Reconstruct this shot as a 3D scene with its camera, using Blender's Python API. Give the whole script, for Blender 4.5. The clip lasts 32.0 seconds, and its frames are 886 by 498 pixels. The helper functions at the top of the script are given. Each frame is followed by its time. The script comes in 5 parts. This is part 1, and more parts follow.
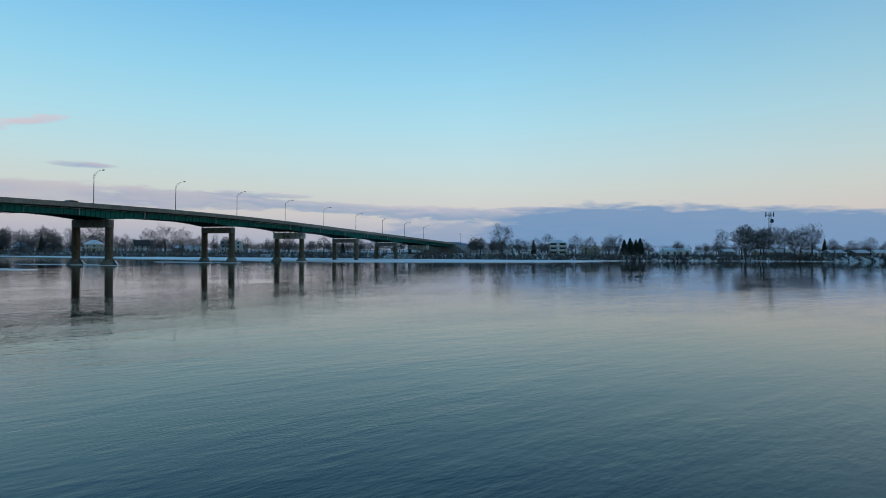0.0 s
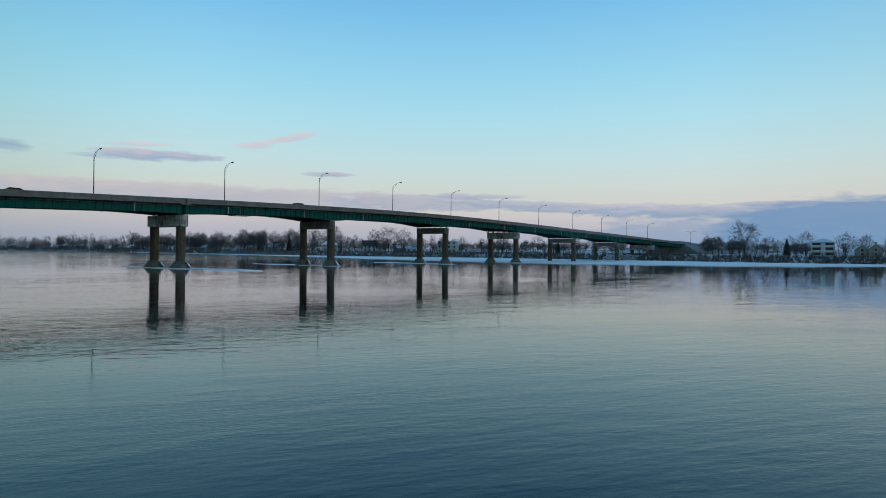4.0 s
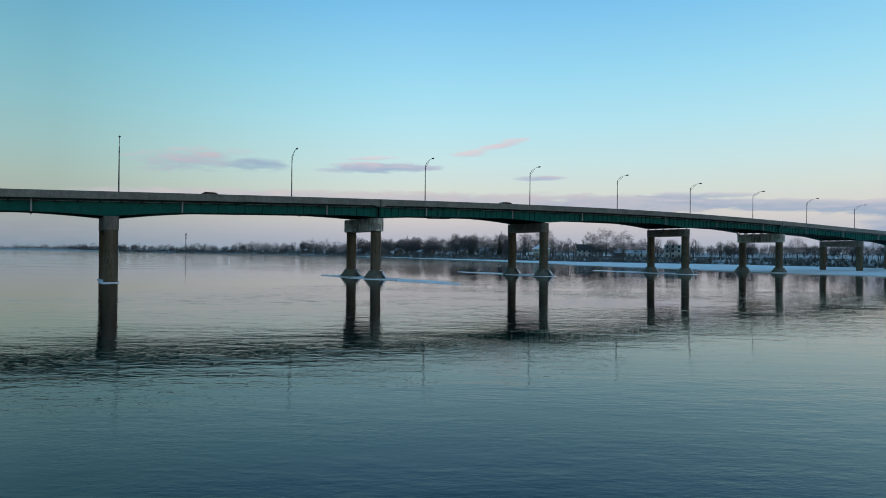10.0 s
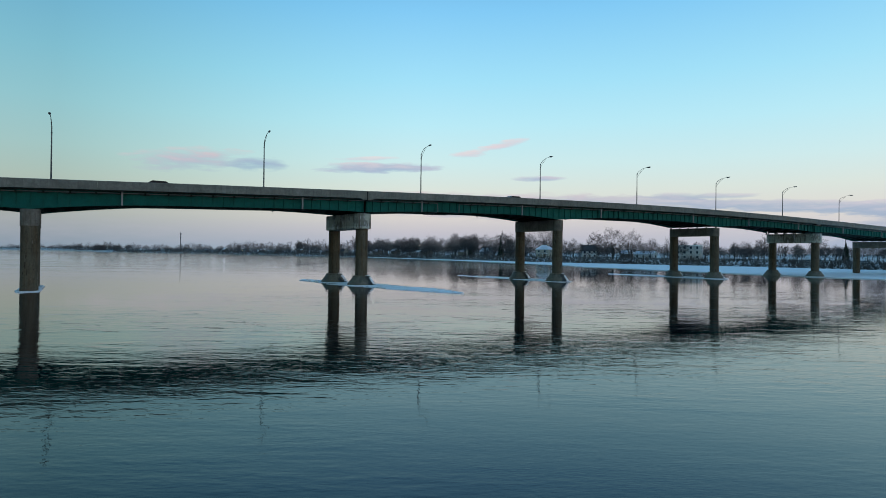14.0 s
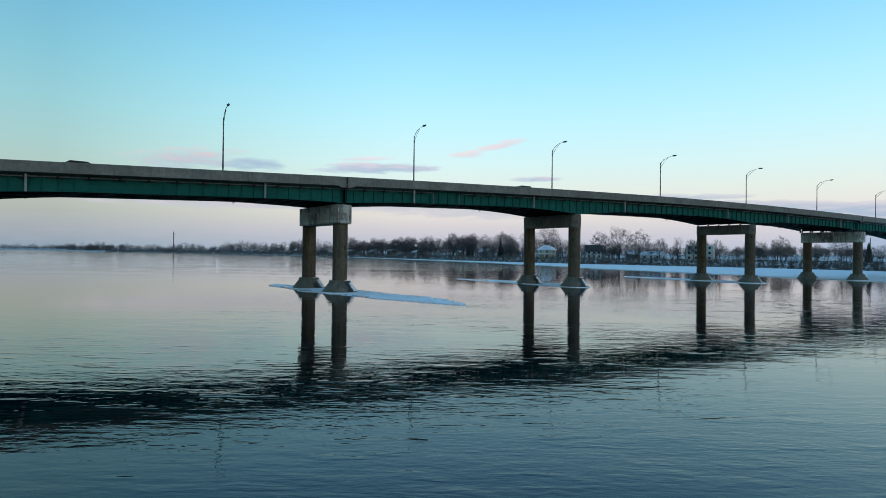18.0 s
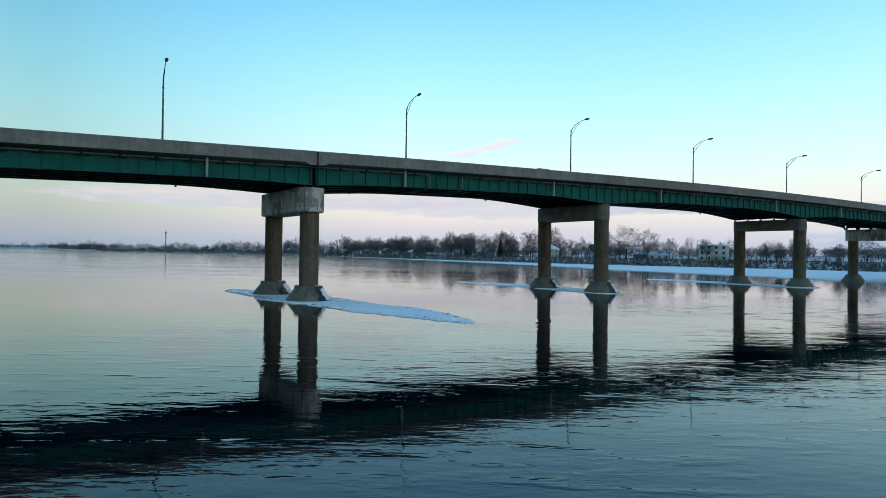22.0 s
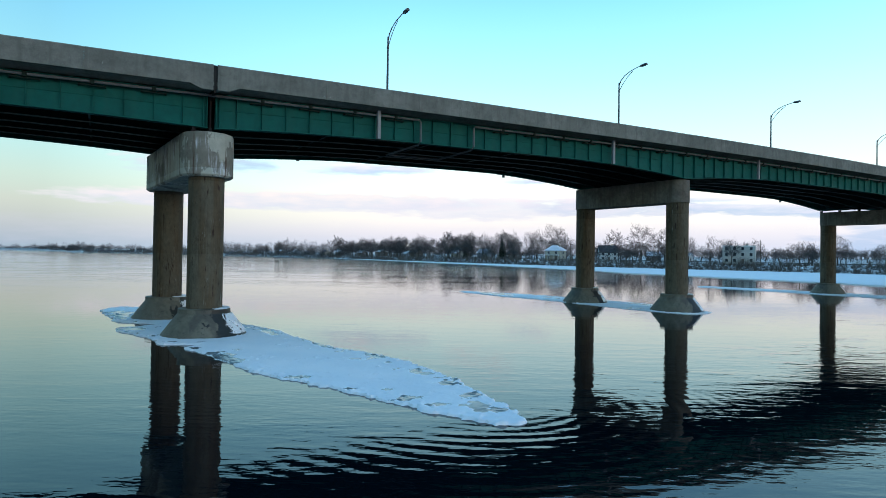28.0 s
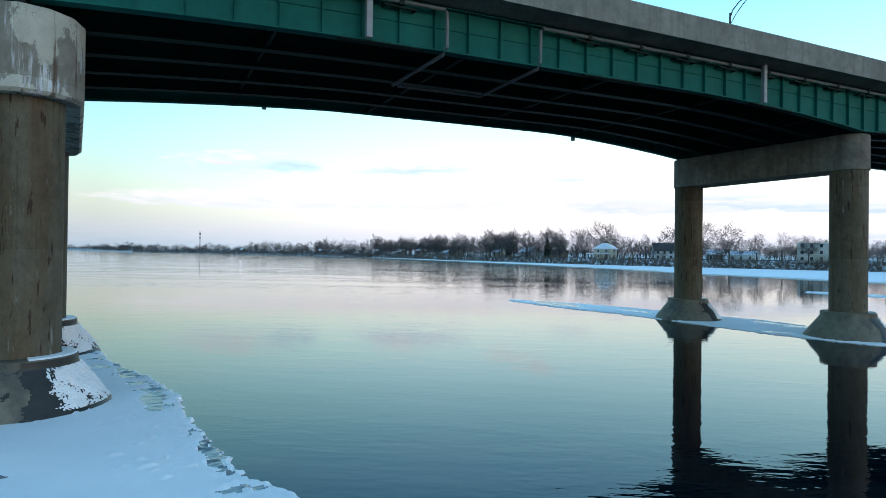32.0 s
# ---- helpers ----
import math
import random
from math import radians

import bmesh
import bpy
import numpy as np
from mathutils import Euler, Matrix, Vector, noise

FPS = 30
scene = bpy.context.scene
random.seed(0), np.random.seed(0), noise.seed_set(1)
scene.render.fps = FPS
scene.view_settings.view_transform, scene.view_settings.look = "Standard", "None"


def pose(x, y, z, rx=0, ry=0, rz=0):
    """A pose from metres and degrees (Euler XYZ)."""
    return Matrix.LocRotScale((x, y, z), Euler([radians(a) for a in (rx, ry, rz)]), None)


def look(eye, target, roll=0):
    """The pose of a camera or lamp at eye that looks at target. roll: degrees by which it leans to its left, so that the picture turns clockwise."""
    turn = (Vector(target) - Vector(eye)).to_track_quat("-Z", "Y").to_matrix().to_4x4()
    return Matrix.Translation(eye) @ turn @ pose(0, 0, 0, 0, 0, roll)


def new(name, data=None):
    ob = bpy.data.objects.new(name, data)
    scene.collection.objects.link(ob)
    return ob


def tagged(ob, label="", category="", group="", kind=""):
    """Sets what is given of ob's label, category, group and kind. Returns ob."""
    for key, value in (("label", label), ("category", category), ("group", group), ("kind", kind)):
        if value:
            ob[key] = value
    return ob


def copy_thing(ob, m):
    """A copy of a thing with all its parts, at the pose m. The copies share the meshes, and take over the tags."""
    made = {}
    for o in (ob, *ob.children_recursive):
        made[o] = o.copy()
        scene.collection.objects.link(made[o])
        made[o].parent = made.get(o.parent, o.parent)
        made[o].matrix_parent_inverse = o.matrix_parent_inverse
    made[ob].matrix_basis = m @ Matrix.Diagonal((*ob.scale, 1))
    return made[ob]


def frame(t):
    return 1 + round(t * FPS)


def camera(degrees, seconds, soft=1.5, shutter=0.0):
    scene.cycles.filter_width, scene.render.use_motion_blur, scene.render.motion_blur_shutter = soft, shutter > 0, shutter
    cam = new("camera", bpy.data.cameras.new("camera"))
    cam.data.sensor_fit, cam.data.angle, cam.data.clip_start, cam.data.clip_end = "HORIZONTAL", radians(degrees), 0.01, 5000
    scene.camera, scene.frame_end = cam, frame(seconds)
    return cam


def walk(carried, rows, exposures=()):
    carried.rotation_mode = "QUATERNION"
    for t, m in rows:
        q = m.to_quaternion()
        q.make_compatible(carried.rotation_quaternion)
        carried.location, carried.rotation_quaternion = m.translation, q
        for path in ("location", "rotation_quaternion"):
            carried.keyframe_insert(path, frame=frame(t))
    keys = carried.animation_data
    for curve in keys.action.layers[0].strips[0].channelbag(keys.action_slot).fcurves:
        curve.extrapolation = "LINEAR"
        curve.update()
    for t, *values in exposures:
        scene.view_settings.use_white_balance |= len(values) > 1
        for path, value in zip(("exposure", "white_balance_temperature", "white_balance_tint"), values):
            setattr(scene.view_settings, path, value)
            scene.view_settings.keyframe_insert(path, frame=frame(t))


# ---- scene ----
import collections

# ---- camera and walk ----
cam = camera(73.05, 32.0, soft=0.65)
PATH = [
    (0, -73.43, -135.37, 3.62, -69.14, 0.38, -0.32),
    (1, -69.74, -132.99, 3.77, -63.56, 0.32, -0.54),
    (2, -66.10, -130.58, 3.93, -58.05, 0.24, -0.62),
    (3, -62.57, -128.09, 4.09, -53.35, 0.20, -0.56),
    (3.5, -60.85, -126.81, 4.17, -51.13, 0.18, -0.51),
    (5.5, -54.63, -121.22, 4.47, -42.65, 0.17, -0.54),
    (6, -53.27, -119.56, 4.54, -40.64, 0.19, -0.54),
    (6.5, -51.94, -117.85, 4.61, -38.64, 0.23, -0.55),
    (7, -50.64, -116.09, 4.68, -36.59, 0.27, -0.55),
    (7.5, -49.37, -114.29, 4.74, -34.60, 0.30, -0.55),
    (8, -48.12, -112.47, 4.81, -32.61, 0.32, -0.53),
    (8.5, -46.91, -110.62, 4.87, -30.69, 0.32, -0.51),
    (9, -45.72, -108.75, 4.93, -29.42, 0.32, -0.49),
    (9.5, -44.57, -106.87, 4.98, -28.94, 0.33, -0.49),
    (10, -43.43, -104.98, 5.04, -28.92, 0.33, -0.50),
    (11, -41.23, -101.15, 5.13, -28.91, 0.32, -0.50),
    (12, -39.10, -97.33, 5.21, -28.95, 0.31, -0.52),
    (13, -37.00, -93.54, 5.26, -28.99, 0.30, -0.52),
    (14, -34.94, -89.81, 5.29, -29.03, 0.35, -0.60),
    (14.5, -33.91, -87.95, 5.30, -29.04, 0.36, -0.63),
    (16.5, -29.66, -80.38, 5.29, -29.19, 0.35, -0.62),
    (17, -28.59, -78.49, 5.28, -29.19, 0.36, -0.63),
    (18, -26.44, -74.73, 5.24, -29.27, 0.39, -0.65),
    (19, -24.29, -70.93, 5.19, -29.31, 0.43, -0.67),
    (20, -22.24, -67.09, 5.12, -29.41, 0.41, -0.67),
    (21, -20.15, -63.22, 5.06, -29.48, 0.39, -0.69),
    (22, -18.05, -59.34, 4.99, -29.57, 0.39, -0.77),
    (23, -15.93, -55.47, 4.93, -29.65, 0.40, -0.84),
    (24, -13.80, -51.64, 4.87, -29.75, 0.41, -0.80),
    (25, -11.63, -47.81, 4.82, -29.80, 0.43, -0.76),
    (25.5, -10.54, -45.90, 4.80, -29.84, 0.44, -0.75),
    (27.5, -6.27, -38.25, 4.74, -29.90, 0.57, -0.84),
    (28, -5.20, -36.34, 4.73, -29.86, 0.58, -0.85),
    (28.5, -4.13, -34.43, 4.72, -29.78, 0.59, -0.84),
    (29, -3.05, -32.52, 4.70, -29.73, 0.59, -0.83),
    (29.5, -1.98, -30.61, 4.69, -29.59, 0.59, -0.83),
    (30, -0.90, -28.70, 4.68, -29.14, 0.59, -0.83),
    (30.5, 0.19, -26.79, 4.66, -28.33, 0.56, -0.84),
    (31, 1.29, -24.88, 4.65, -27.44, 0.52, -0.83),
    (31.5, 2.35, -22.99, 4.63, -26.50, 0.48, -0.78),
    (32, 3.39, -21.10, 4.62, -25.94, 0.44, -0.71),
]
EXPOSURES = [(0.0, -0.14, 6260, 11.5), (5.0, -0.10, 6370, 11), (9.0, -0.04, 6420, 10.5), (13.0, 0.05, 6460, 10.5), (17.0, 0.2, 6500, 10.5), (21.0, 0.38, 6500, 10.5),
             (25.0, 0.56, 6500, 10.5), (28.0, 0.73, 6500, 10.5), (31.0, 0.88, 6500, 10), (32.0, 0.94, 6500, 10)]
walk(cam, [(t, pose(x, y, z, 90 + p, r, w)) for t, x, y, z, w, p, r in PATH], EXPOSURES)

# ---- sky: dusk, the glow of the sun behind the camera ----
GLOW = radians(-160)
world = bpy.data.worlds.new("dusk_sky")
scene.world = world
world.use_nodes = True
wt = world.node_tree
wt.nodes.clear()


def wnode(kind, **sets):
    n = wt.nodes.new(kind)
    for k, v in sets.items():
        if k == "op":
            n.operation = v
        elif k == "blend":
            n.blend_type = v
    return n


def wmath(op, a, b=None, c=None, clamp=False):
    n = wnode("ShaderNodeMath", op=op)
    n.use_clamp = clamp
    for i, v in enumerate((a, b, c)):
        if v is None:
            continue
        if isinstance(v, (int, float)):
            n.inputs[i].default_value = v
        else:
            wt.links.new(v, n.inputs[i])
    return n.outputs[0]


def wmix(fac, a, b, blend="MIX"):
    n = wt.nodes.new("ShaderNodeMix")
    n.data_type, n.blend_type = "RGBA", blend
    for sock, v in ((n.inputs[0], fac), (n.inputs[6], a), (n.inputs[7], b)):
        if isinstance(v, (int, float)):
            sock.default_value = v
        elif isinstance(v, tuple):
            sock.default_value = (*v, 1)
        else:
            wt.links.new(v, sock)
    return n.outputs[2]


sky_xyz = wt.nodes.new("ShaderNodeSeparateXYZ")
sky_co = wt.nodes.new("ShaderNodeTexCoord")
wt.links.new(sky_co.outputs["Generated"], sky_xyz.inputs[0])
sky_el = wmath("MULTIPLY", wmath("ARCSINE", sky_xyz.outputs[2]), 180 / math.pi)
sky_az = wmath("MULTIPLY", wmath("ARCTAN2", wmath("MULTIPLY", sky_xyz.outputs[0], -1), sky_xyz.outputs[1]), 180 / math.pi)
sky_ramp = wt.nodes.new("ShaderNodeValToRGB")
wt.links.new(wmath("DIVIDE", sky_el, 90, clamp=True), sky_ramp.inputs[0])
SKY = [(0.0, (0.36, 0.44, 0.56)), (2.0, (0.505, 0.525, 0.60)), (4.0, (0.615, 0.61, 0.61)), (6.0, (0.605, 0.69, 0.67)), (8.5, (0.53, 0.745, 0.78)),
       (12.0, (0.42, 0.75, 0.86)), (16.0, (0.31, 0.69, 0.88)), (22.0, (0.185, 0.545, 0.86)), (29.0, (0.075, 0.30, 0.62)), (45.0, (0.07, 0.27, 0.57)), (62.0, (0.18, 0.40, 0.66)), (90.0, (0.25, 0.46, 0.70))]
while len(sky_ramp.color_ramp.elements) < len(SKY):
    sky_ramp.color_ramp.elements.new(0.5)
for e, (deg, col) in zip(sky_ramp.color_ramp.elements, SKY):
    e.position = deg / 90
for e, (deg, col) in zip(sky_ramp.color_ramp.elements, SKY):
    e.color = (*col, 1)
nishita = wt.nodes.new("ShaderNodeTexSky")
nishita.sky_type, nishita.sun_disc = "NISHITA", False
nishita.sun_elevation, nishita.sun_rotation = radians(1.5), -GLOW
sky_col = wmix(0.06, sky_ramp.outputs[0], nishita.outputs[0])
# the sky is palest opposite the glow and deepens to either side
fall = wmath("ADD", wmath("MULTIPLY", wmath("POWER", wmath("DIVIDE", wmath("ADD", sky_az, 28), 32, clamp=True), 1.5), 0.34),
             wmath("MULTIPLY", wmath("DIVIDE", wmath("ADD", sky_az, 72), -40, clamp=True), 0.25))
sky_col = wmix(1.0, sky_col, wmath("SUBTRACT", 1.0, fall), "MULTIPLY")
# and turns from cream to sea green that way
sky_col = wmix(1.0, sky_col, wmix(wmath("DIVIDE", wmath("ADD", sky_az, 26), 28, clamp=True), (1.0, 1.0, 1.0), (0.86, 1.0, 0.985)), "MULTIPLY")
# the afterglow low in the sky behind the camera
away = wmath("MULTIPLY", wmath("SUBTRACT", sky_az, math.degrees(GLOW)), math.pi / 180)
glow = wmath("MULTIPLY", wmath("POWER", wmath("MULTIPLY_ADD", wmath("COSINE", away), 0.5, 0.5), 2.5),
             wmath("POWER", 2.718, wmath("DIVIDE", wmath("ABSOLUTE", sky_el), -22.0)))
sky_col = wmix(1.0, sky_col, wmix(1.0, (0.285, 0.245, 0.215), glow, "MULTIPLY"), "ADD")
# cloud wisps
streak = wt.nodes.new("ShaderNodeCombineXYZ")
wt.links.new(wmath("MULTIPLY", sky_az, 0.3), streak.inputs[0])
wt.links.new(wmath("MULTIPLY", sky_el, 1.5), streak.inputs[1])
wisp = wt.nodes.new("ShaderNodeTexNoise")
wt.links.new(streak.outputs[0], wisp.inputs["Vector"])
wisp.inputs["Scale"].default_value, wisp.inputs["Detail"].default_value = 1.3, 6
wisp_n = wmath("SUBTRACT", wisp.outputs[0], 0.5)


def cloud(az, el, w, h, tilt, dark, lit, amount, soft=0.5, rough=2.2, blunt=2.0):
    """A cloud at that heading and height in degrees, w and h its half sizes."""
    global sky_col
    dx = wmath("SUBTRACT", sky_az, az)
    dy = wmath("SUBTRACT", wmath("SUBTRACT", sky_el, el), wmath("MULTIPLY", dx, tilt))
    rr = wmath("ADD", wmath("POWER", wmath("ABSOLUTE", wmath("DIVIDE", dx, w)), blunt), wmath("POWER", wmath("ABSOLUTE", wmath("DIVIDE", dy, h)), 2.0))
    m = wmath("DIVIDE", wmath("ADD", wmath("SUBTRACT", 1.0, rr), wmath("MULTIPLY", wisp_n, rough)), soft * 2, clamp=True)
    m = wmath("MULTIPLY", m, amount)
    tone = wmath("MULTIPLY_ADD", wmath("DIVIDE", dy, h), 0.45, wmath("MULTIPLY_ADD", wisp_n, 1.6, 0.45), clamp=True)
    sky_col = wmix(m, sky_col, wmix(tone, dark, lit))


BLUE, PINK = (0.26, 0.38, 0.53), (0.60, 0.575, 0.625)
cloud(-60, 1.0, 130, 2.3, 0.0, (0.31, 0.39, 0.53), (0.44, 0.45, 0.55), 0.5, 1.0, 1.2)
# the long bank low over the far shore
cloud(-16, 4.8, 21.5, 1.0, -0.012, (0.45, 0.48, 0.56), (0.62, 0.56, 0.565), 0.85, 0.3, 1.6, 3.0)
cloud(-34, 4.5, 13, 1.25, -0.02, (0.41, 0.45, 0.55), (0.59, 0.55, 0.585), 0.65, 0.3, 1.8)
cloud(-46, 4.6, 10, 0.95, 0.015, (0.35, 0.42, 0.54), (0.57, 0.53, 0.58), 0.75, 0.25, 2.2)
cloud(-59, 4.2, 13, 0.62, 0.06, BLUE, PINK, 0.85, 0.3, 2.6)
cloud(-52, 5.2, 6, 0.35, 0.03, BLUE, PINK, 0.7, 0.4, 2.8)
cloud(-71, 3.7, 12, 0.75, 0.02, BLUE, PINK, 0.95, 0.3, 2.6)
cloud(-79, 4.15, 5.5, 0.3, 0.03, (0.30, 0.39, 0.53), PINK, 0.9, 0.3, 2.2)
cloud(-77, 0.8, 17, 3.1, 0.0, (0.19, 0.33, 0.53), (0.26, 0.37, 0.53), 0.6, 0.35, 1.8, 3.0)
cloud(-97, -0.1, 25, 4.4, 0.05, (0.175, 0.325, 0.53), (0.215, 0.345, 0.53), 0.95, 0.14, 0.75, 4.0)
# the two part-lit puffs and their wisps
cloud(-6.3, 8.0, 5.4, 1.1, -0.06, (0.32, 0.43, 0.56), (0.62, 0.53, 0.56), 0.9, 0.6, 3.0)
cloud(-11.6, 7.9, 3.1, 0.8, -0.02, (0.25, 0.39, 0.54), (0.38, 0.48, 0.59), 0.9, 0.6, 2.8)
cloud(-23.0, 8.0, 6.6, 0.55, -0.03, (0.30, 0.43, 0.59), (0.62, 0.58, 0.63), 0.95, 0.35, 2.4)
cloud(-21.5, 8.8, 3.4, 0.22, -0.04, (0.55, 0.58, 0.66), (0.76, 0.66, 0.67), 0.7, 0.5, 2.8)
cloud(-31.5, 9.4, 2.2, 0.4, -0.12, (0.58, 0.60, 0.68), (0.78, 0.64, 0.65), 0.8, 0.5, 3.0)
cloud(-34.9, 10.3, 2.5, 0.42, -0.2, (0.58, 0.60, 0.68), (0.80, 0.62, 0.63), 0.85, 0.5, 3.0)
cloud(-38.0, 7.05, 2.6, 0.3, 0.0, (0.36, 0.46, 0.60), (0.60, 0.56, 0.62), 0.95, 0.4, 2.2)
wback = wt.nodes.new("ShaderNodeBackground")
wt.links.new(sky_col, wback.inputs[0])
wback.inputs[1].default_value = 1.0
wout = wt.nodes.new("ShaderNodeOutputWorld")
wt.links.new(wback.outputs[0], wout.inputs[0])

sun = new("sun", bpy.data.lights.new("sun", "SUN"))
sun.data.energy, sun.data.angle, sun.data.color = 0.1, radians(30), (1.0, 0.92, 0.84)
sun.matrix_world = look((0, 0, 60), (-math.sin(GLOW + math.pi) * 100, math.cos(GLOW + math.pi) * 100, 44))


# ---- materials ----
def material(name):
    m = bpy.data.materials.new(name)
    m.use_nodes = True
    return m, m.node_tree, m.node_tree.nodes["Principled BSDF"]


def node_noise(t, scale, detail=4, stretch=(1, 1, 1), rough=0.55, space="Object"):
    co = t.nodes.new("ShaderNodeTexCoord")
    mp = t.nodes.new("ShaderNodeMapping")
    mp.inputs["Scale"].default_value = stretch
    t.links.new(co.outputs[space], mp.inputs[0])
    n = t.nodes.new("ShaderNodeTexNoise")
    n.inputs["Scale"].default_value, n.inputs["Detail"].default_value, n.inputs["Roughness"].default_value = scale, detail, rough
    t.links.new(mp.outputs[0], n.inputs["Vector"])
    return n.outputs[0]


def node_ramp(t, fac, *stops):
    r = t.nodes.new("ShaderNodeValToRGB")
    while len(r.color_ramp.elements) < len(stops):
        r.color_ramp.elements.new(0.5)
    for e, (p, c) in zip(r.color_ramp.elements, stops):
        e.position = p
    for e, (p, c) in zip(r.color_ramp.elements, stops):
        e.color = (*c, 1) if isinstance(c, tuple) else (c, c, c, 1)
    t.links.new(fac, r.inputs[0])
    return r.outputs[0]


def node_mix(t, fac, a, b, blend="MIX"):
    n = t.nodes.new("ShaderNodeMix")
    n.data_type, n.blend_type = "RGBA", blend
    for sock, v in ((n.inputs[0], fac), (n.inputs[6], a), (n.inputs[7], b)):
        if isinstance(v, (int, float)):
            sock.default_value = v
        elif isinstance(v, tuple):
            sock.default_value = (*v, 1)
        else:
            t.links.new(v, sock)
    return n.outputs[2]


def node_math(t, op, a, b=None, clamp=False):
    n = t.nodes.new("ShaderNodeMath")
    n.operation, n.use_clamp = op, clamp
    for i, v in enumerate((a, b)):
        if v is None:
            continue
        if isinstance(v, (int, float)):
            n.inputs[i].default_value = v
        else:
            t.links.new(v, n.inputs[i])
    return n.outputs[0]


def node_bump(t, bsdf, height, distance, strength=1.0):
    b = t.nodes.new("ShaderNodeBump")
    b.inputs["Distance"].default_value, b.inputs["Strength"].default_value = distance, strength
    t.links.new(height, b.inputs["Height"])
    t.links.new(b.outputs[0], bsdf.inputs["Normal"])


def surface(name, dark, light, rough=0.8, scale=3.0, grain=40.0, metal=0.0, bump=0.004, streaks=None, streak_amount=0.6, edge=0.16, vary=0.0, drips=None, mottle=0.0, drip_at=0.62, drip_size=1.0, blotch=0.2):
    """A two-scale surface: broad blotches, fine grain, and stains that run down it."""
    m, t, p = material(name)
    broad, fine = node_noise(t, scale, 5), node_noise(t, grain, 3)
    col = node_ramp(t, broad, (0.5 - blotch, dark), (0.5 + blotch, light))
    col = node_mix(t, 0.35, col, node_ramp(t, fine, (0.3, 0.55), (0.7, 1.0)), "MULTIPLY")
    if mottle:
        blots = node_noise(t, scale * 4.5, 8, rough=0.72)
        col = node_mix(t, mottle, col, node_ramp(t, blots, (0.34, 0.45), (0.5, 0.92), (0.66, 1.25)), "MULTIPLY")
    if streaks:
        run = node_noise(t, 1.0, 5, (2.6, 2.6, 0.22), 0.6)
        mask = node_ramp(t, run, (0.50, 0.0), (0.50 + edge, 1.0))
        col = node_mix(t, node_math(t, "MULTIPLY", mask, streak_amount), col, streaks)
    if drips:
        spots = node_noise(t, drip_size, 5, (5.0, 5.0, 0.8), 0.7)
        col = node_mix(t, node_math(t, "MULTIPLY", node_ramp(t, spots, (drip_at, 0.0), (drip_at + 0.05, 1.0)), 0.85), col, drips)
    if vary:
        info = t.nodes.new("ShaderNodeObjectInfo")
        col = node_mix(t, vary, col, node_ramp(t, info.outputs["Random"], (0.0, 0.35), (1.0, 1.0)), "MULTIPLY")
    t.links.new(col, p.inputs["Base Color"])
    p.inputs["Roughness"].default_value, p.inputs["Metallic"].default_value = rough, metal
    node_bump(t, p, node_math(t, "ADD", broad, node_math(t, "MULTIPLY", fine, 0.4)), bump)
    return m


CONCRETE = surface("weathered_concrete", (0.185, 0.19, 0.165), (0.285, 0.29, 0.255), 0.85, 0.5, 25, bump=0.008, streaks=(0.125, 0.122, 0.105), streak_amount=0.5, vary=0.18, mottle=0.5, drips=(0.40, 0.41, 0.38), drip_at=0.665)


def cap_concrete():
    """Pale weathered concrete with peeled grey-brown areas, cracks, a few rusty runs and white lime bloom."""
    m, t, p = material("stained_cap_concrete")
    fine, broad = node_noise(t, 22, 4), node_noise(t, 1.3, 6, rough=0.6)
    col = node_ramp(t, broad, (0.3, (0.42, 0.43, 0.36)), (0.7, (0.56, 0.57, 0.49)))
    col = node_mix(t, 0.3, col, node_ramp(t, fine, (0.3, 0.6), (0.7, 1.0)), "MULTIPLY")
    peeled = node_ramp(t, node_math(t, "ADD", node_noise(t, 0.62, 8, (1.0, 1.0, 0.55), 0.62), node_math(t, "MULTIPLY", node_noise(t, 5.0, 3, (1, 1, 0.3)), 0.09)), (0.56, 0.0), (0.575, 1.0))
    col = node_mix(t, node_math(t, "MULTIPLY", peeled, 0.85), col, node_ramp(t, node_noise(t, 2.5, 6, rough=0.7), (0.3, (0.15, 0.14, 0.115)), (0.7, (0.25, 0.24, 0.205))))
    bloom = node_math(t, "MULTIPLY", node_ramp(t, node_noise(t, 1.0, 6, (7.0, 7.0, 0.5), 0.7), (0.50, 0.0), (0.60, 1.0)), node_ramp(t, node_noise(t, 0.55, 2), (0.50, 0.0), (0.58, 1.0)))
    col = node_mix(t, node_math(t, "MULTIPLY", bloom, 0.9), col, (0.72, 0.76, 0.80))
    runs = node_ramp(t, node_noise(t, 1.0, 5, (4.5, 4.5, 0.16), 0.65), (0.585, 0.0), (0.635, 1.0))
    col = node_mix(t, node_math(t, "MULTIPLY", runs, 0.85), col, (0.10, 0.06, 0.035))
    crack = node_math(t, "MULTIPLY", node_cracks(t, 1.5), node_ramp(t, node_noise(t, 1.1, 3), (0.48, 0.0), (0.58, 1.0)))
    col = node_mix(t, node_math(t, "MULTIPLY", crack, 0.6), col, (0.09, 0.08, 0.065))
    t.links.new(col, p.inputs["Base Color"])
    p.inputs["Roughness"].default_value = 0.85
    node_bump(t, p, node_math(t, "SUBTRACT", node_math(t, "ADD", broad, node_math(t, "MULTIPLY", fine, 0.3)), node_math(t, "MULTIPLY", peeled, 0.5)), 0.012)
    return m


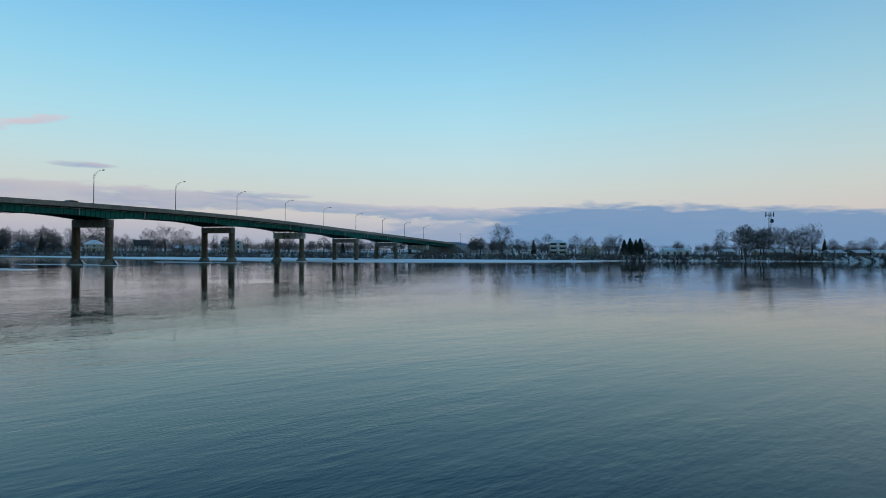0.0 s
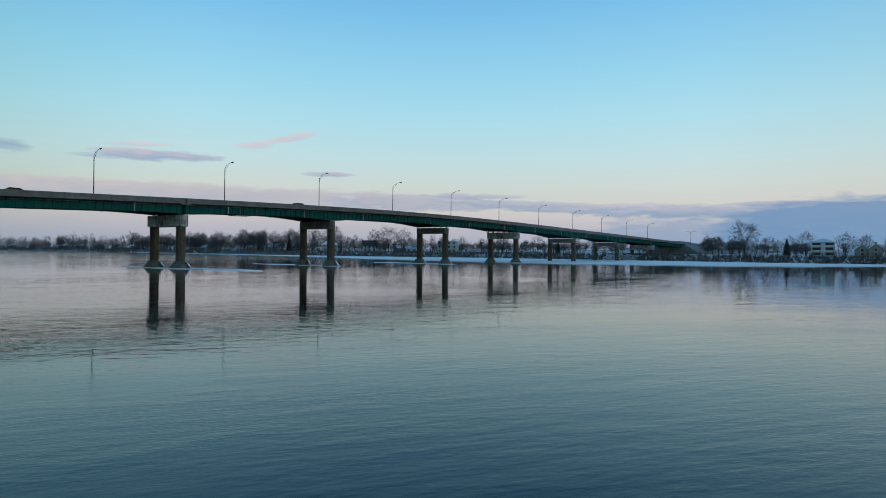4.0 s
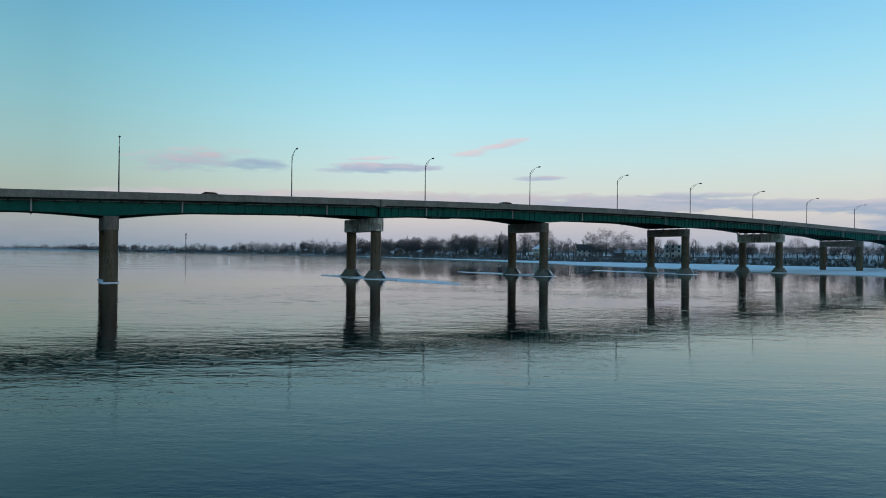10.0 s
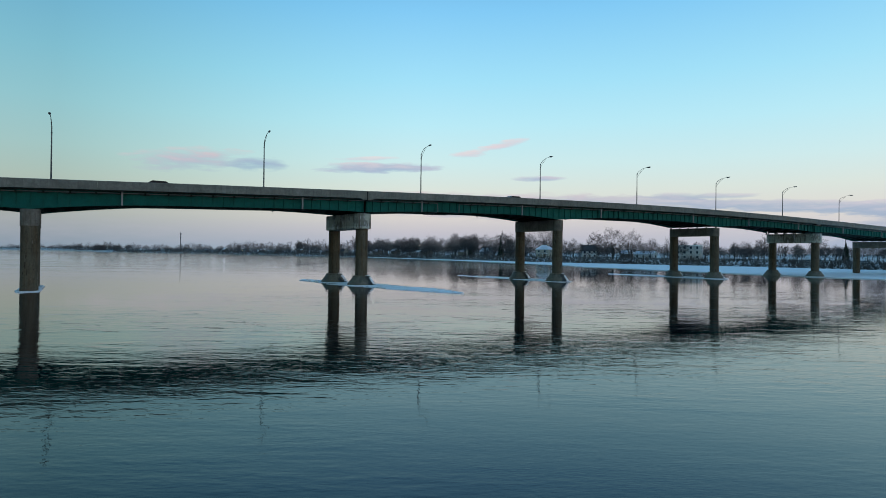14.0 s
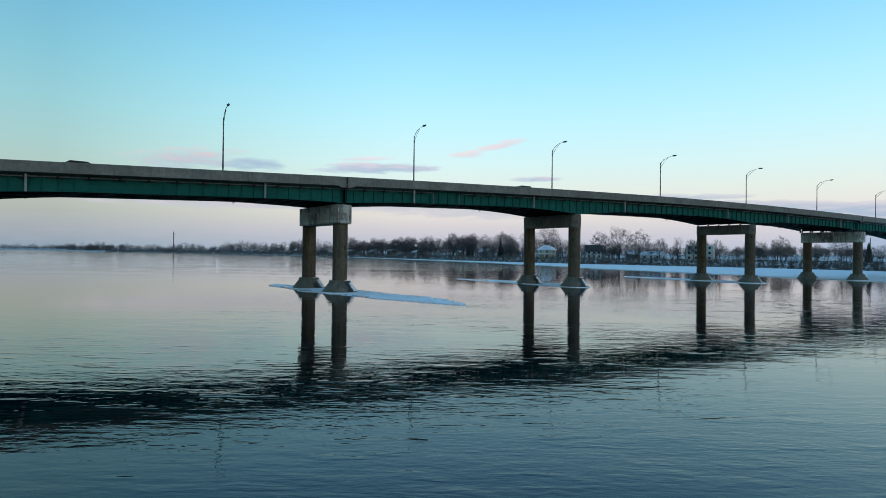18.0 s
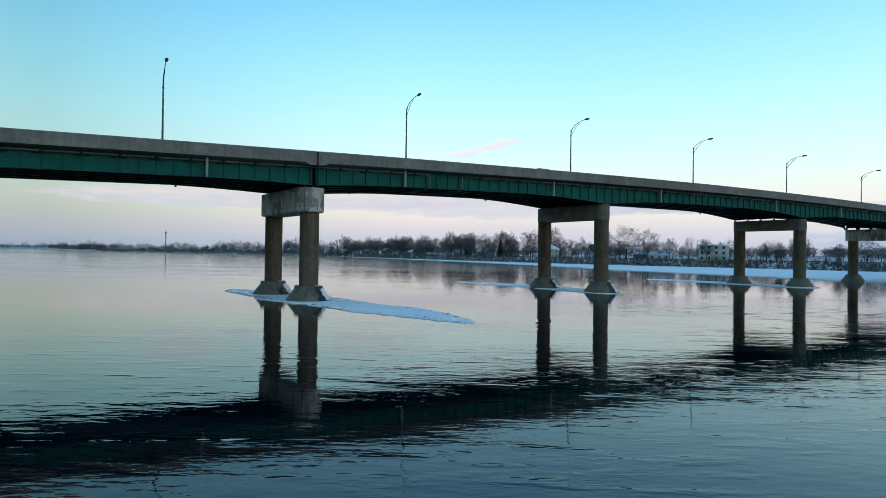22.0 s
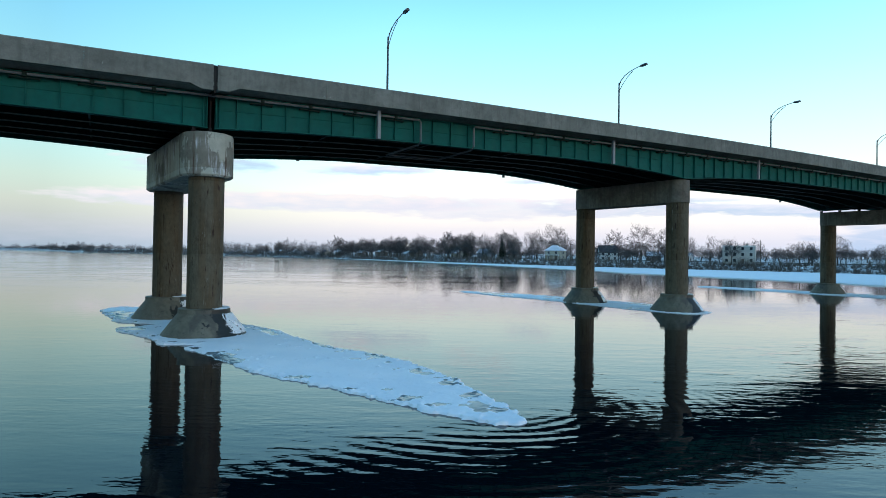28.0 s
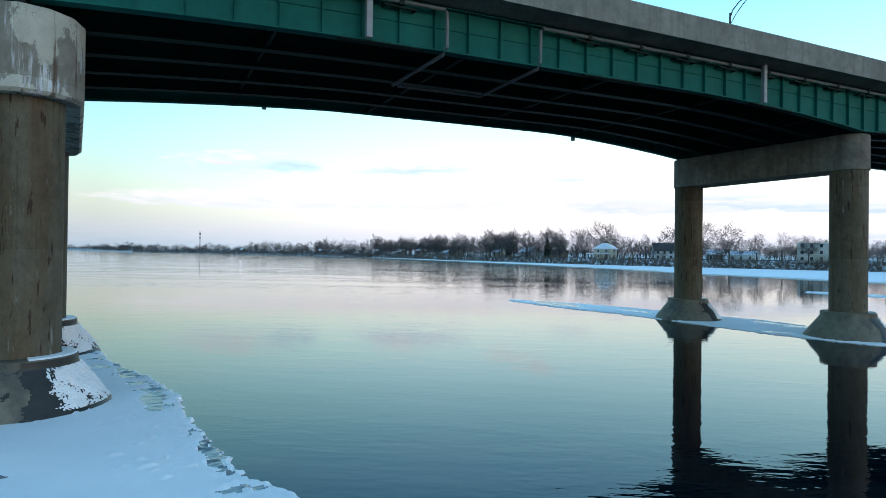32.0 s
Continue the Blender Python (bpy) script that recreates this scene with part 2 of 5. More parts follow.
BEAM = surface("brownish_beam_concrete", (0.15, 0.135, 0.11), (0.25, 0.235, 0.20), 0.85, 0.7, 20, bump=0.008, streaks=(0.09, 0.075, 0.055), streak_amount=0.6, mottle=0.6)


def node_cracks(t, scale, stretch=(1, 1, 1), width=0.014):
    """A mask of thin wandering cracks."""
    co = t.nodes.new("ShaderNodeTexCoord")
    mp = t.nodes.new("ShaderNodeMapping")
    mp.inputs["Scale"].default_value = stretch
    vor = t.nodes.new("ShaderNodeTexVoronoi")
    vor.feature = "DISTANCE_TO_EDGE"
    vor.inputs["Scale"].default_value = scale
    warp = t.nodes.new("ShaderNodeVectorMath")
    warp.operation = "ADD"
    wn = t.nodes.new("ShaderNodeTexNoise")
    wn.inputs["Scale"].default_value, wn.inputs["Detail"].default_value = 2.5, 5
    t.links.new(co.outputs["Object"], wn.inputs["Vector"])
    t.links.new(co.outputs["Object"], warp.inputs[0])
    t.links.new(wn.outputs["Color"], warp.inputs[1])
    t.links.new(warp.outputs[0], mp.inputs[0])
    t.links.new(mp.outputs[0], vor.inputs["Vector"])
    return node_ramp(t, vor.outputs["Distance"], (0.0, 1.0), (width, 0.0))


def column_concrete():
    """Brown rust-washed concrete with long dark runs, short rust drips and fine cracks."""
    m, t, p = material("brown_stained_concrete")
    fine, broad = node_noise(t, 24, 4), node_noise(t, 0.8, 6, (1, 1, 0.5), 0.65)
    col = node_ramp(t, broad, (0.32, (0.094, 0.080, 0.052)), (0.68, (0.150, 0.130, 0.088)))
    wash = node_ramp(t, node_noise(t, 1.0, 4, (1.3, 1.3, 0.10), 0.55), (0.46, 0.0), (0.60, 1.0))
    col = node_mix(t, node_math(t, "MULTIPLY", wash, 0.75), col, (0.100, 0.064, 0.029))
    col = node_mix(t, 0.4, col, node_ramp(t, fine, (0.3, 0.6), (0.7, 1.0)), "MULTIPLY")
    col = node_mix(t, 0.6, col, node_ramp(t, node_noise(t, 4.0, 8, (1, 1, 0.6), 0.75), (0.34, 0.5), (0.5, 0.95), (0.66, 1.25)), "MULTIPLY")
    runs = node_ramp(t, node_noise(t, 1.0, 6, (6.0, 6.0, 0.13), 0.6), (0.58, 0.0), (0.66, 1.0))
    col = node_mix(t, node_math(t, "MULTIPLY", runs, 0.5), col, (0.05, 0.035, 0.022))
    drips = node_ramp(t, node_noise(t, 1.0, 5, (6.5, 6.5, 0.8), 0.65), (0.605, 0.0), (0.64, 1.0))
    col = node_mix(t, node_math(t, "MULTIPLY", drips, 0.9), col, (0.03, 0.011, 0.006))
    crack = node_math(t, "MULTIPLY", node_cracks(t, 2.2, (1, 1, 0.7), 0.018), node_ramp(t, node_noise(t, 0.7, 3), (0.50, 0.0), (0.58, 1.0)))
    col = node_mix(t, node_math(t, "MULTIPLY", crack, 0.75), col, (0.03, 0.026, 0.02))
    pale = node_math(t, "MULTIPLY", node_ramp(t, node_noise(t, 1.0, 6, (5.0, 5.0, 0.9), 0.75), (0.60, 0.0), (0.66, 1.0)), node_ramp(t, node_noise(t, 0.5, 2), (0.52, 0.0), (0.60, 1.0)))
    col = node_mix(t, node_math(t, "MULTIPLY", pale, 0.5), col, (0.33, 0.33, 0.30))
    t.links.new(col, p.inputs["Base Color"])
    p.inputs["Roughness"].default_value = 0.85
    node_bump(t, p, node_math(t, "ADD", broad, node_math(t, "MULTIPLY", fine, 0.35)), 0.01)
    return m


def guard_concrete():
    """Olive concrete with sharp-edged dark wet runs and cracks."""
    m, t, p = material("wet_olive_concrete")
    fine, broad = node_noise(t, 24, 4), node_noise(t, 1.1, 6, rough=0.65)
    col = node_ramp(t, broad, (0.32, (0.125, 0.118, 0.088)), (0.68, (0.20, 0.19, 0.145)))
    col = node_mix(t, 0.35, col, node_ramp(t, fine, (0.3, 0.6), (0.7, 1.0)), "MULTIPLY")
    col = node_mix(t, 0.5, col, node_ramp(t, node_noise(t, 4.5, 8, rough=0.75), (0.34, 0.55), (0.5, 0.95), (0.66, 1.2)), "MULTIPLY")
    wet = node_ramp(t, node_math(t, "ADD", node_noise(t, 0.5, 3, (1, 1, 0.5), 0.5), node_math(t, "MULTIPLY", node_noise(t, 5.0, 4, (1, 1, 0.35)), 0.12)), (0.67, 0.0), (0.72, 1.0))
    col = node_mix(t, node_math(t, "MULTIPLY", wet, 0.45), col, (0.02, 0.021, 0.018))
    crack = node_math(t, "MULTIPLY", node_cracks(t, 1.6, (1, 1, 0.8), 0.016), node_ramp(t, node_noise(t, 0.9, 3), (0.46, 0.0), (0.56, 1.0)))
    col = node_mix(t, node_math(t, "MULTIPLY", crack, 0.8), col, (0.025, 0.024, 0.02))
    t.links.new(col, p.inputs["Base Color"])
    t.links.new(node_ramp(t, wet, (0.0, 0.7), (1.0, 0.55)), p.inputs["Roughness"])
    node_bump(t, p, node_math(t, "ADD", broad, node_math(t, "MULTIPLY", fine, 0.35)), 0.012)
    return m


CAP_CONCRETE = cap_concrete()
COLUMN = column_concrete()
GUARD = guard_concrete()
MELTWET = surface("wet_dark_concrete", (0.016, 0.017, 0.015), (0.036, 0.036, 0.030), 0.45, 1.4, 16, bump=0.004, mottle=0.4)
THINICE = surface("grey_thin_ice", (0.10, 0.135, 0.15), (0.26, 0.31, 0.33), 0.22, 1.1, 7, bump=0.005, mottle=0.35)
GREEN = surface("green_painted_steel", (0.003, 0.112, 0.096), (0.006, 0.148, 0.127), 0.65, 0.5, 30, bump=0.002, streaks=(0.02, 0.13, 0.11), streak_amount=0.3, mottle=0.35)
GREEN.node_tree.nodes["Principled BSDF"].inputs["Specular IOR Level"].default_value = 0.15
PIPE = surface("dull_grey_pipe", (0.12, 0.145, 0.16), (0.185, 0.21, 0.225), 0.55, 1.5, 30, bump=0.001)
# The girders' green steel with the shade under the deck put into its colour.
SHADESTEEL = surface("shade_darkened_green_steel", (0.006, 0.022, 0.019), (0.010, 0.034, 0.028), 0.6, 0.8, 30, bump=0.002)
SHADESTEEL.node_tree.nodes["Principled BSDF"].inputs["Specular IOR Level"].default_value = 0.15
GALV = surface("galvanised_steel", (0.23, 0.255, 0.275), (0.32, 0.345, 0.365), 0.55, 2.0, 40, metal=0.15, bump=0.001)
MASTGREY = surface("weathered_grey_mast", (0.10, 0.10, 0.11), (0.16, 0.16, 0.17), 0.8)
POLE = surface("grey_lamp_metal", (0.075, 0.08, 0.085), (0.12, 0.125, 0.13), 0.55, 2.0, 30, metal=0.3, bump=0.001)
RUBBER = surface("dark_joint_rubber", (0.015, 0.015, 0.015), (0.03, 0.03, 0.03), 0.9)
ASPHALT = surface("asphalt", (0.04, 0.04, 0.042), (0.065, 0.065, 0.068), 0.9, 0.5, 30)
BARK = surface("grey_brown_bark", (0.05, 0.042, 0.037), (0.105, 0.09, 0.078), 0.95, 2.0, 30, bump=0.02, vary=0.4)
TWIG = surface("bare_twigs", (0.085, 0.076, 0.078), (0.150, 0.133, 0.130), 0.95, 0.3, 5, bump=0.0, vary=0.4)
NEEDLE = surface("dark_needles", (0.012, 0.026, 0.016), (0.03, 0.05, 0.032), 0.9, 1.0, 8, bump=0.0)
BRUSH = surface("dry_brush", (0.13, 0.105, 0.092), (0.22, 0.18, 0.155), 0.95, 0.2, 3, bump=0.0)
SNOWROOF = surface("snow_covered_roof", (0.66, 0.70, 0.76), (0.82, 0.84, 0.88), 0.8, 0.3, 4, bump=0.03)
DARKROOF = surface("dark_shingle_roof", (0.035, 0.035, 0.04), (0.07, 0.07, 0.075), 0.85, 0.6, 12)
WHITEWALL = surface("white_siding", (0.64, 0.64, 0.62), (0.78, 0.78, 0.75), 0.7, 0.4, 8)
OFFWHITE = surface("weathered_white_siding", (0.45, 0.44, 0.41), (0.58, 0.56, 0.52), 0.75, 0.5, 8)
CREAM = surface("cream_siding", (0.38, 0.34, 0.26), (0.50, 0.45, 0.35), 0.7, 0.4, 8)
BEIGE = surface("beige_brick", (0.30, 0.26, 0.20), (0.42, 0.37, 0.29), 0.85, 0.6, 14)
BROWNWALL = surface("brown_siding", (0.11, 0.085, 0.07), (0.18, 0.14, 0.115), 0.8, 0.6, 10)
GREYWALL = surface("grey_siding", (0.22, 0.23, 0.25), (0.32, 0.33, 0.35), 0.8, 0.6, 10)
SIGNGREEN = surface("green_road_sign", (0.01, 0.16, 0.10), (0.014, 0.20, 0.125), 0.4)
ROCK = surface("dark_bank_stones", (0.08, 0.075, 0.07), (0.17, 0.16, 0.15), 0.9, 2.0, 20, bump=0.05)
# blue-grey of distance haze, put into the hill's base colour
HAZEHILL = surface("haze_tinted_hill", (0.20, 0.26, 0.35), (0.25, 0.31, 0.40), 1.0, 0.01, 0.05, bump=0.0)
CARPAINT = surface("dark_car_paint", (0.02, 0.022, 0.026), (0.03, 0.032, 0.036), 0.25, 1.0, 5, bump=0.0)
CARPAINT.node_tree.nodes["Principled BSDF"].inputs["Specular IOR Level"].default_value = 0.15
TYRE = surface("tyre_rubber", (0.012, 0.012, 0.012), (0.02, 0.02, 0.02), 0.9)


def glass_material():
    m, t, p = material("window_glass")
    col = node_ramp(t, node_noise(t, 0.5, 2), (0.3, (0.02, 0.025, 0.035)), (0.7, (0.06, 0.07, 0.085)))
    t.links.new(col, p.inputs["Base Color"])
    p.inputs["Roughness"].default_value = 0.06
    return m


GLASS = glass_material()


def lamp_glow(name, colour, strength):
    m, t, p = material(name)
    p.inputs["Base Color"].default_value = (*colour, 1)
    p.inputs["Emission Color"].default_value, p.inputs["Emission Strength"].default_value = (*colour, 1), strength
    return m


WARMLAMP = lamp_glow("warm_house_lamp", (1.0, 0.72, 0.42), 6.0)


def snow_material(name, dirt, bare=0.41, relief=0.13):
    m, t, p = material(name)
    broad, fine = node_noise(t, 0.35, 6), node_noise(t, 6.0, 5)
    col = node_ramp(t, broad, (0.25, (0.79, 0.84, 0.88)), (0.7, (0.92, 0.93, 0.94)))
    if dirt:
        mask = node_ramp(t, node_noise(t, 0.9, 6, rough=0.75), (bare, 0.0), (bare + 0.13, 1.0))
        col = node_mix(t, node_math(t, "MULTIPLY", mask, dirt), col, (0.14, 0.11, 0.085))
    p.inputs["Roughness"].default_value = 0.75
    t.links.new(col, p.inputs["Base Color"])
    crumbs = node_ramp(t, node_noise(t, 2.2, 7, rough=0.7), (0.52, 0.0), (0.66, 1.0))
    height = node_math(t, "ADD", node_math(t, "ADD", broad, node_math(t, "MULTIPLY", fine, 0.45)), node_math(t, "MULTIPLY", crumbs, 0.13))
    node_bump(t, p, height, relief)
    return m


SNOW = snow_material("wind_packed_snow", 0.0)
FLOE = snow_material("floe_snow", 0.0, relief=0.045)
BANKSNOW = snow_material("patchy_bank_snow", 0.9)
SLOPESNOW = snow_material("thin_slope_snow", 0.9, 0.28)


def water_material():
    m, t, p = material("river_water")
    co = t.nodes.new("ShaderNodeTexCoord")
    mp = t.nodes.new("ShaderNodeMapping")
    mp.inputs["Rotation"].default_value = (0, 0, radians(30))
    t.links.new(co.outputs["Object"], mp.inputs[0])

    def noise_at(scale, detail, stretch, rough=0.5):
        s = t.nodes.new("ShaderNodeMapping")
        s.inputs["Scale"].default_value = stretch
        t.links.new(mp.outputs[0], s.inputs[0])
        n = t.nodes.new("ShaderNodeTexNoise")
        n.inputs["Scale"].default_value, n.inputs["Detail"].default_value, n.inputs["Roughness"].default_value = scale, detail, rough
        t.links.new(s.outputs[0], n.inputs["Vector"])
        return n.outputs[0]

    # the current ruffles the open channel well before the bridge; the water near the ice lies calmer
    sep = t.nodes.new("ShaderNodeSeparateXYZ")
    t.links.new(co.outputs["Object"], sep.inputs[0])
    channel = node_math(t, "MULTIPLY", node_math(t, "DIVIDE", node_math(t, "SUBTRACT", -32, sep.outputs[1]), 55, clamp=True),
                        node_math(t, "DIVIDE", node_math(t, "SUBTRACT", 40, sep.outputs[0]), 80, clamp=True))
    gusts = node_ramp(t, noise_at(0.035, 6, (0.6, 1.8, 1), 0.68), (0.43, 0.12), (0.58, 1.0))
    open_side = node_math(t, "ADD", node_math(t, "DIVIDE", node_math(t, "SUBTRACT", -9, sep.outputs[1]), 16, clamp=True), 0.2, clamp=True)
    lee = node_math(t, "ADD", node_math(t, "DIVIDE", node_math(t, "SUBTRACT", 80, sep.outputs[0]), 70, clamp=True), 0.25, clamp=True)
    gusts = node_math(t, "MULTIPLY", gusts, lee)
    patch = node_math(t, "ADD", node_math(t, "MULTIPLY", node_math(t, "MULTIPLY", gusts, open_side), 0.75), node_math(t, "MULTIPLY", channel, 0.22), clamp=True)
    beyond = node_math(t, "DIVIDE", node_math(t, "SUBTRACT", sep.outputs[1], 25), 90, clamp=True)
    lanes = node_ramp(t, noise_at(0.03, 4, (0.3, 2.0, 1), 0.6), (0.44, 0.0), (0.56, 1.0))
    patch = node_math(t, "ADD", patch, node_math(t, "MULTIPLY", node_math(t, "MULTIPLY", lanes, beyond), 0.85), clamp=True)
    # distance from the tip of the long floe, where the water lies calmer
    ring = t.nodes.new("ShaderNodeVectorMath")
    ring.operation = "DISTANCE"
    t.links.new(co.outputs["Object"], ring.inputs[0])
    ring.inputs[1].default_value = (5.6, -20.0, 0)
    ripple = noise_at(5.0, 2, (0.45, 1.0, 1))
    chop = noise_at(1.5, 3, (0.4, 1.0, 1))
    swell = noise_at(0.3, 2, (0.5, 1.0, 1))
    h = node_math(t, "MULTIPLY", ripple, node_math(t, "ADD", node_math(t, "MULTIPLY", patch, 0.0058), 0.0015))
    h = node_math(t, "ADD", h, node_math(t, "MULTIPLY", chop, node_math(t, "ADD", node_math(t, "MULTIPLY", patch, 0.0115), 0.0022)))
    h = node_math(t, "ADD", h, node_math(t, "MULTIPLY", swell, 0.009))
    h = node_math(t, "ADD", h, node_math(t, "MULTIPLY", noise_at(0.62, 2, (0.4, 1.0, 1)), node_math(t, "ADD", node_math(t, "MULTIPLY", patch, 0.017), 0.0032)))
    calm = node_math(t, "ADD", node_math(t, "DIVIDE", node_math(t, "SUBTRACT", ring.outputs["Value"], 10.0), 24.0, clamp=True), 0.3, clamp=True)
    crests = node_ramp(t, noise_at(1.15, 3, (0.33, 1.0, 1)), (0.54, 0.0), (0.74, 1.0))
    h = node_math(t, "ADD", h, node_math(t, "MULTIPLY", crests, node_math(t, "MULTIPLY", node_math(t, "MULTIPLY", patch, node_math(t, "SUBTRACT", 1.0, node_math(t, "MULTIPLY", channel, 1.6), clamp=True)), node_math(t, "MULTIPLY", calm, 0.028))))
    # short wind ripples in trains over the open channel
    fine = noise_at(13.0, 1, (0.4, 1.0, 1))
    trains = node_ramp(t, noise_at(0.09, 3, (0.8, 1.6, 1), 0.6), (0.42, 0.1), (0.62, 1.0))
    h = node_math(t, "ADD", h, node_math(t, "MULTIPLY", fine, node_math(t, "MULTIPLY", node_math(t, "MULTIPLY", trains, channel), 0.0034)))
    # rings that the current raises round the tip of the long floe
    away_tip = node_math(t, "ADD", ring.outputs["Value"], node_math(t, "MULTIPLY", swell, 1.2))
    crest = node_math(t, "SINE", node_math(t, "MULTIPLY", away_tip, 11.5))
    reach = node_math(t, "MULTIPLY", node_math(t, "SUBTRACT", 1.0, node_math(t, "DIVIDE", ring.outputs["Value"], 10.0), clamp=True),
                      node_math(t, "DIVIDE", node_math(t, "SUBTRACT", -21.3, sep.outputs[1]), 2.0, clamp=True))
    reach = node_math(t, "MULTIPLY", reach, node_math(t, "DIVIDE", node_math(t, "SUBTRACT", ring.outputs["Value"], 2.0), 2.0, clamp=True))
    h = node_math(t, "ADD", h, node_math(t, "MULTIPLY", crest, node_math(t, "MULTIPLY", reach, 0.0048)))
    node_bump(t, p, h, 1.0)
    # thin skim ice drifting in long streaks
    skim = node_ramp(t, noise_at(0.035, 7, (0.35, 2.2, 1), 0.65), (0.57, 0.0), (0.68, 1.0))
    skim = node_math(t, "MULTIPLY", skim, node_math(t, "ADD", beyond, 0.15, clamp=True))
    dashes = node_math(t, "MULTIPLY", node_ramp(t, noise_at(0.16, 5, (0.22, 1.5, 1), 0.7), (0.50, 0.0), (0.56, 1.0)), beyond)
    skim = node_math(t, "MAXIMUM", skim, dashes)
    t.links.new(node_mix(t, node_math(t, "MULTIPLY", skim, 0.45), (0.0012, 0.0040, 0.0068), (0.14, 0.18, 0.20)), p.inputs["Base Color"])
    # wavelets too small to see roughen the windy reach
    windy = node_math(t, "MULTIPLY", node_math(t, "DIVIDE", node_math(t, "SUBTRACT", -82, sep.outputs[1]), 40, clamp=True),
                      node_math(t, "DIVIDE", node_math(t, "SUBTRACT", 45, sep.outputs[0]), 70, clamp=True))
    t.links.new(node_math(t, "ADD", node_math(t, "ADD", node_math(t, "MULTIPLY", skim, 0.14), 0.012), node_math(t, "MULTIPLY", windy, node_math(t, "ADD", node_math(t, "MULTIPLY", trains, 0.05), 0.045))), p.inputs["Roughness"])
    p.inputs["IOR"].default_value = 1.36
    return m


WATER = water_material()


# ---- mesh helpers ----
class Shape:
    """Verts and faces of one part."""

    def __init__(self):
        self.v, self.f = [], []

    def add(self, verts, faces):
        n = len(self.v)
        self.v.extend(verts)
        self.f.extend([tuple(i + n for i in q) for q in faces])
        return self

    def box(self, x0, x1, y0, y1, z0, z1, c=0.0):
        """A box; c chamfers its upright and top edges."""
        if not c:
            v = [(x, y, z) for z in (z0, z1) for x, y in ((x0, y0), (x1, y0), (x1, y1), (x0, y1))]
            return self.add(v, [(3, 2, 1, 0), (4, 5, 6, 7), (0, 1, 5, 4), (1, 2, 6, 5), (2, 3, 7, 6), (3, 0, 4, 7)])
        ring = lambda i, z: [(x0 + i + c, y0 + i, z), (x1 - i - c, y0 + i, z), (x1 - i, y0 + i + c, z), (x1 - i, y1 - i - c, z),
                             (x1 - i - c, y1 - i, z), (x0 + i + c, y1 - i, z), (x0 + i, y1 - i - c, z), (x0 + i, y0 + i + c, z)]
        return self.stack([ring(0, z0), ring(0, z1 - c), ring(c, z1)])

    def stack(self, rings, close=True):
        """Rings of equal length joined one above the other."""
        n, k = len(rings[0]), len(rings)
        v = [p for r in rings for p in r]
        f = [(j * n + i, j * n + (i + 1) % n, (j + 1) * n + (i + 1) % n, (j + 1) * n + i) for j in range(k - 1) for i in range(n)]
        if close:
            f += [tuple(range(n - 1, -1, -1)), tuple(range((k - 1) * n, k * n))]
        return self.add(v, f)

    def lathe(self, x, y, profile, n=24):
        return self.stack([[(x + r * math.cos(2 * math.pi * i / n), y + r * math.sin(2 * math.pi * i / n), z) for i in range(n)] for r, z in profile])

    def tube(self, pts, radii, n=6, close=True):
        pts = [Vector(p) for p in pts]
        if isinstance(radii, (int, float)):
            radii = [radii] * len(pts)
        rings = []
        for i, p in enumerate(pts):
            d = (pts[min(i + 1, len(pts) - 1)] - pts[max(i - 1, 0)]).normalized()
            a = d.orthogonal().normalized() if abs(d.z) > 0.95 else d.cross(Vector((0, 0, 1))).normalized()
            b = d.cross(a)
            rings.append([tuple(p + (a * math.cos(2 * math.pi * k / n) + b * math.sin(2 * math.pi * k / n)) * radii[i]) for k in range(n)])
        return self.stack(rings, close)

    def sweep(self, xs, profile):
        """profile(x) gives the closed outline (y, z) at x."""
        return self.stack([[(x, y, z) for y, z in profile(x)] for x in xs])

    def mesh(self, name, mat, smooth=False):
        me = bpy.data.meshes.new(name)
        me.from_pydata(self.v, [], self.f)
        me.materials.append(mat)
        if smooth:
            me.polygons.foreach_set("use_smooth", [True] * len(me.polygons))
            me.set_sharp_from_angle(angle=radians(35))
        me.update()
        return me


def part(name, shape, mat, parent=None, label="", smooth=False):
    """One mesh object, under a thing or under one of its parts."""
    me = shape if isinstance(shape, bpy.types.Mesh) else shape.mesh(name, mat, smooth)
    ob = new(name, me)
    ob.parent = parent
    if label:
        ob["label"] = label
    return ob


def thing(name, label, category, group="", kind="", at=None):
    ob = new(name)
    ob.empty_display_size = 0.3
    if at is not None:
        ob.matrix_basis = at
    return tagged(ob, label, category, group, kind)


# ---- plan of the bridge: x along it towards the east bank, y across it, water at z = 0 ----
DECK = [(-260, 8.7), (-100, 12.45), (-58, 13.38), (-41, 13.87), (-12, 14.57), (17, 15.17), (45.6, 15.55), (74, 15.65),
        (102, 15.32), (131, 14.72), (160, 13.92), (189, 13.2), (219, 12.43), (260, 11.3), (300, 10.2), (380, 8.4), (560, 7.2)]
DX, DZ = zip(*DECK)


def top(x):
    """Height of the parapet's top."""
    return sum(float(np.interp(x + s, DX, DZ)) for s in (-15, -9, -3, 3, 9, 15)) / 6


JOINTS = (-128.0, 0.06, 124.0, 254.0)
HAUNCHED = (-86.5, -44.0, 39.8, 85.5, 168.7, 211.7)
Y_NEAR, Y_FAR, Y_MID = -2.3, 12.8, 5.25


def under(x):
    """Height of the girders' underside."""
    d = 2.95
    for j in JOINTS:
        d += 0.3 * max(0.0, 1 - abs(x - j) / 12) ** 2
    for h in HAUNCHED:
        d += 0.72 * max(0.0, 1 - abs(x - h) / 15) ** 2
    return top(x) - d


def fall(y):
    """The deck rises gently towards its far side."""
    return 0.03 * (y - Y_NEAR)


# ---- river ----
river = Shape().box(-4400, 4400, -4400, 4400, -3, 0)
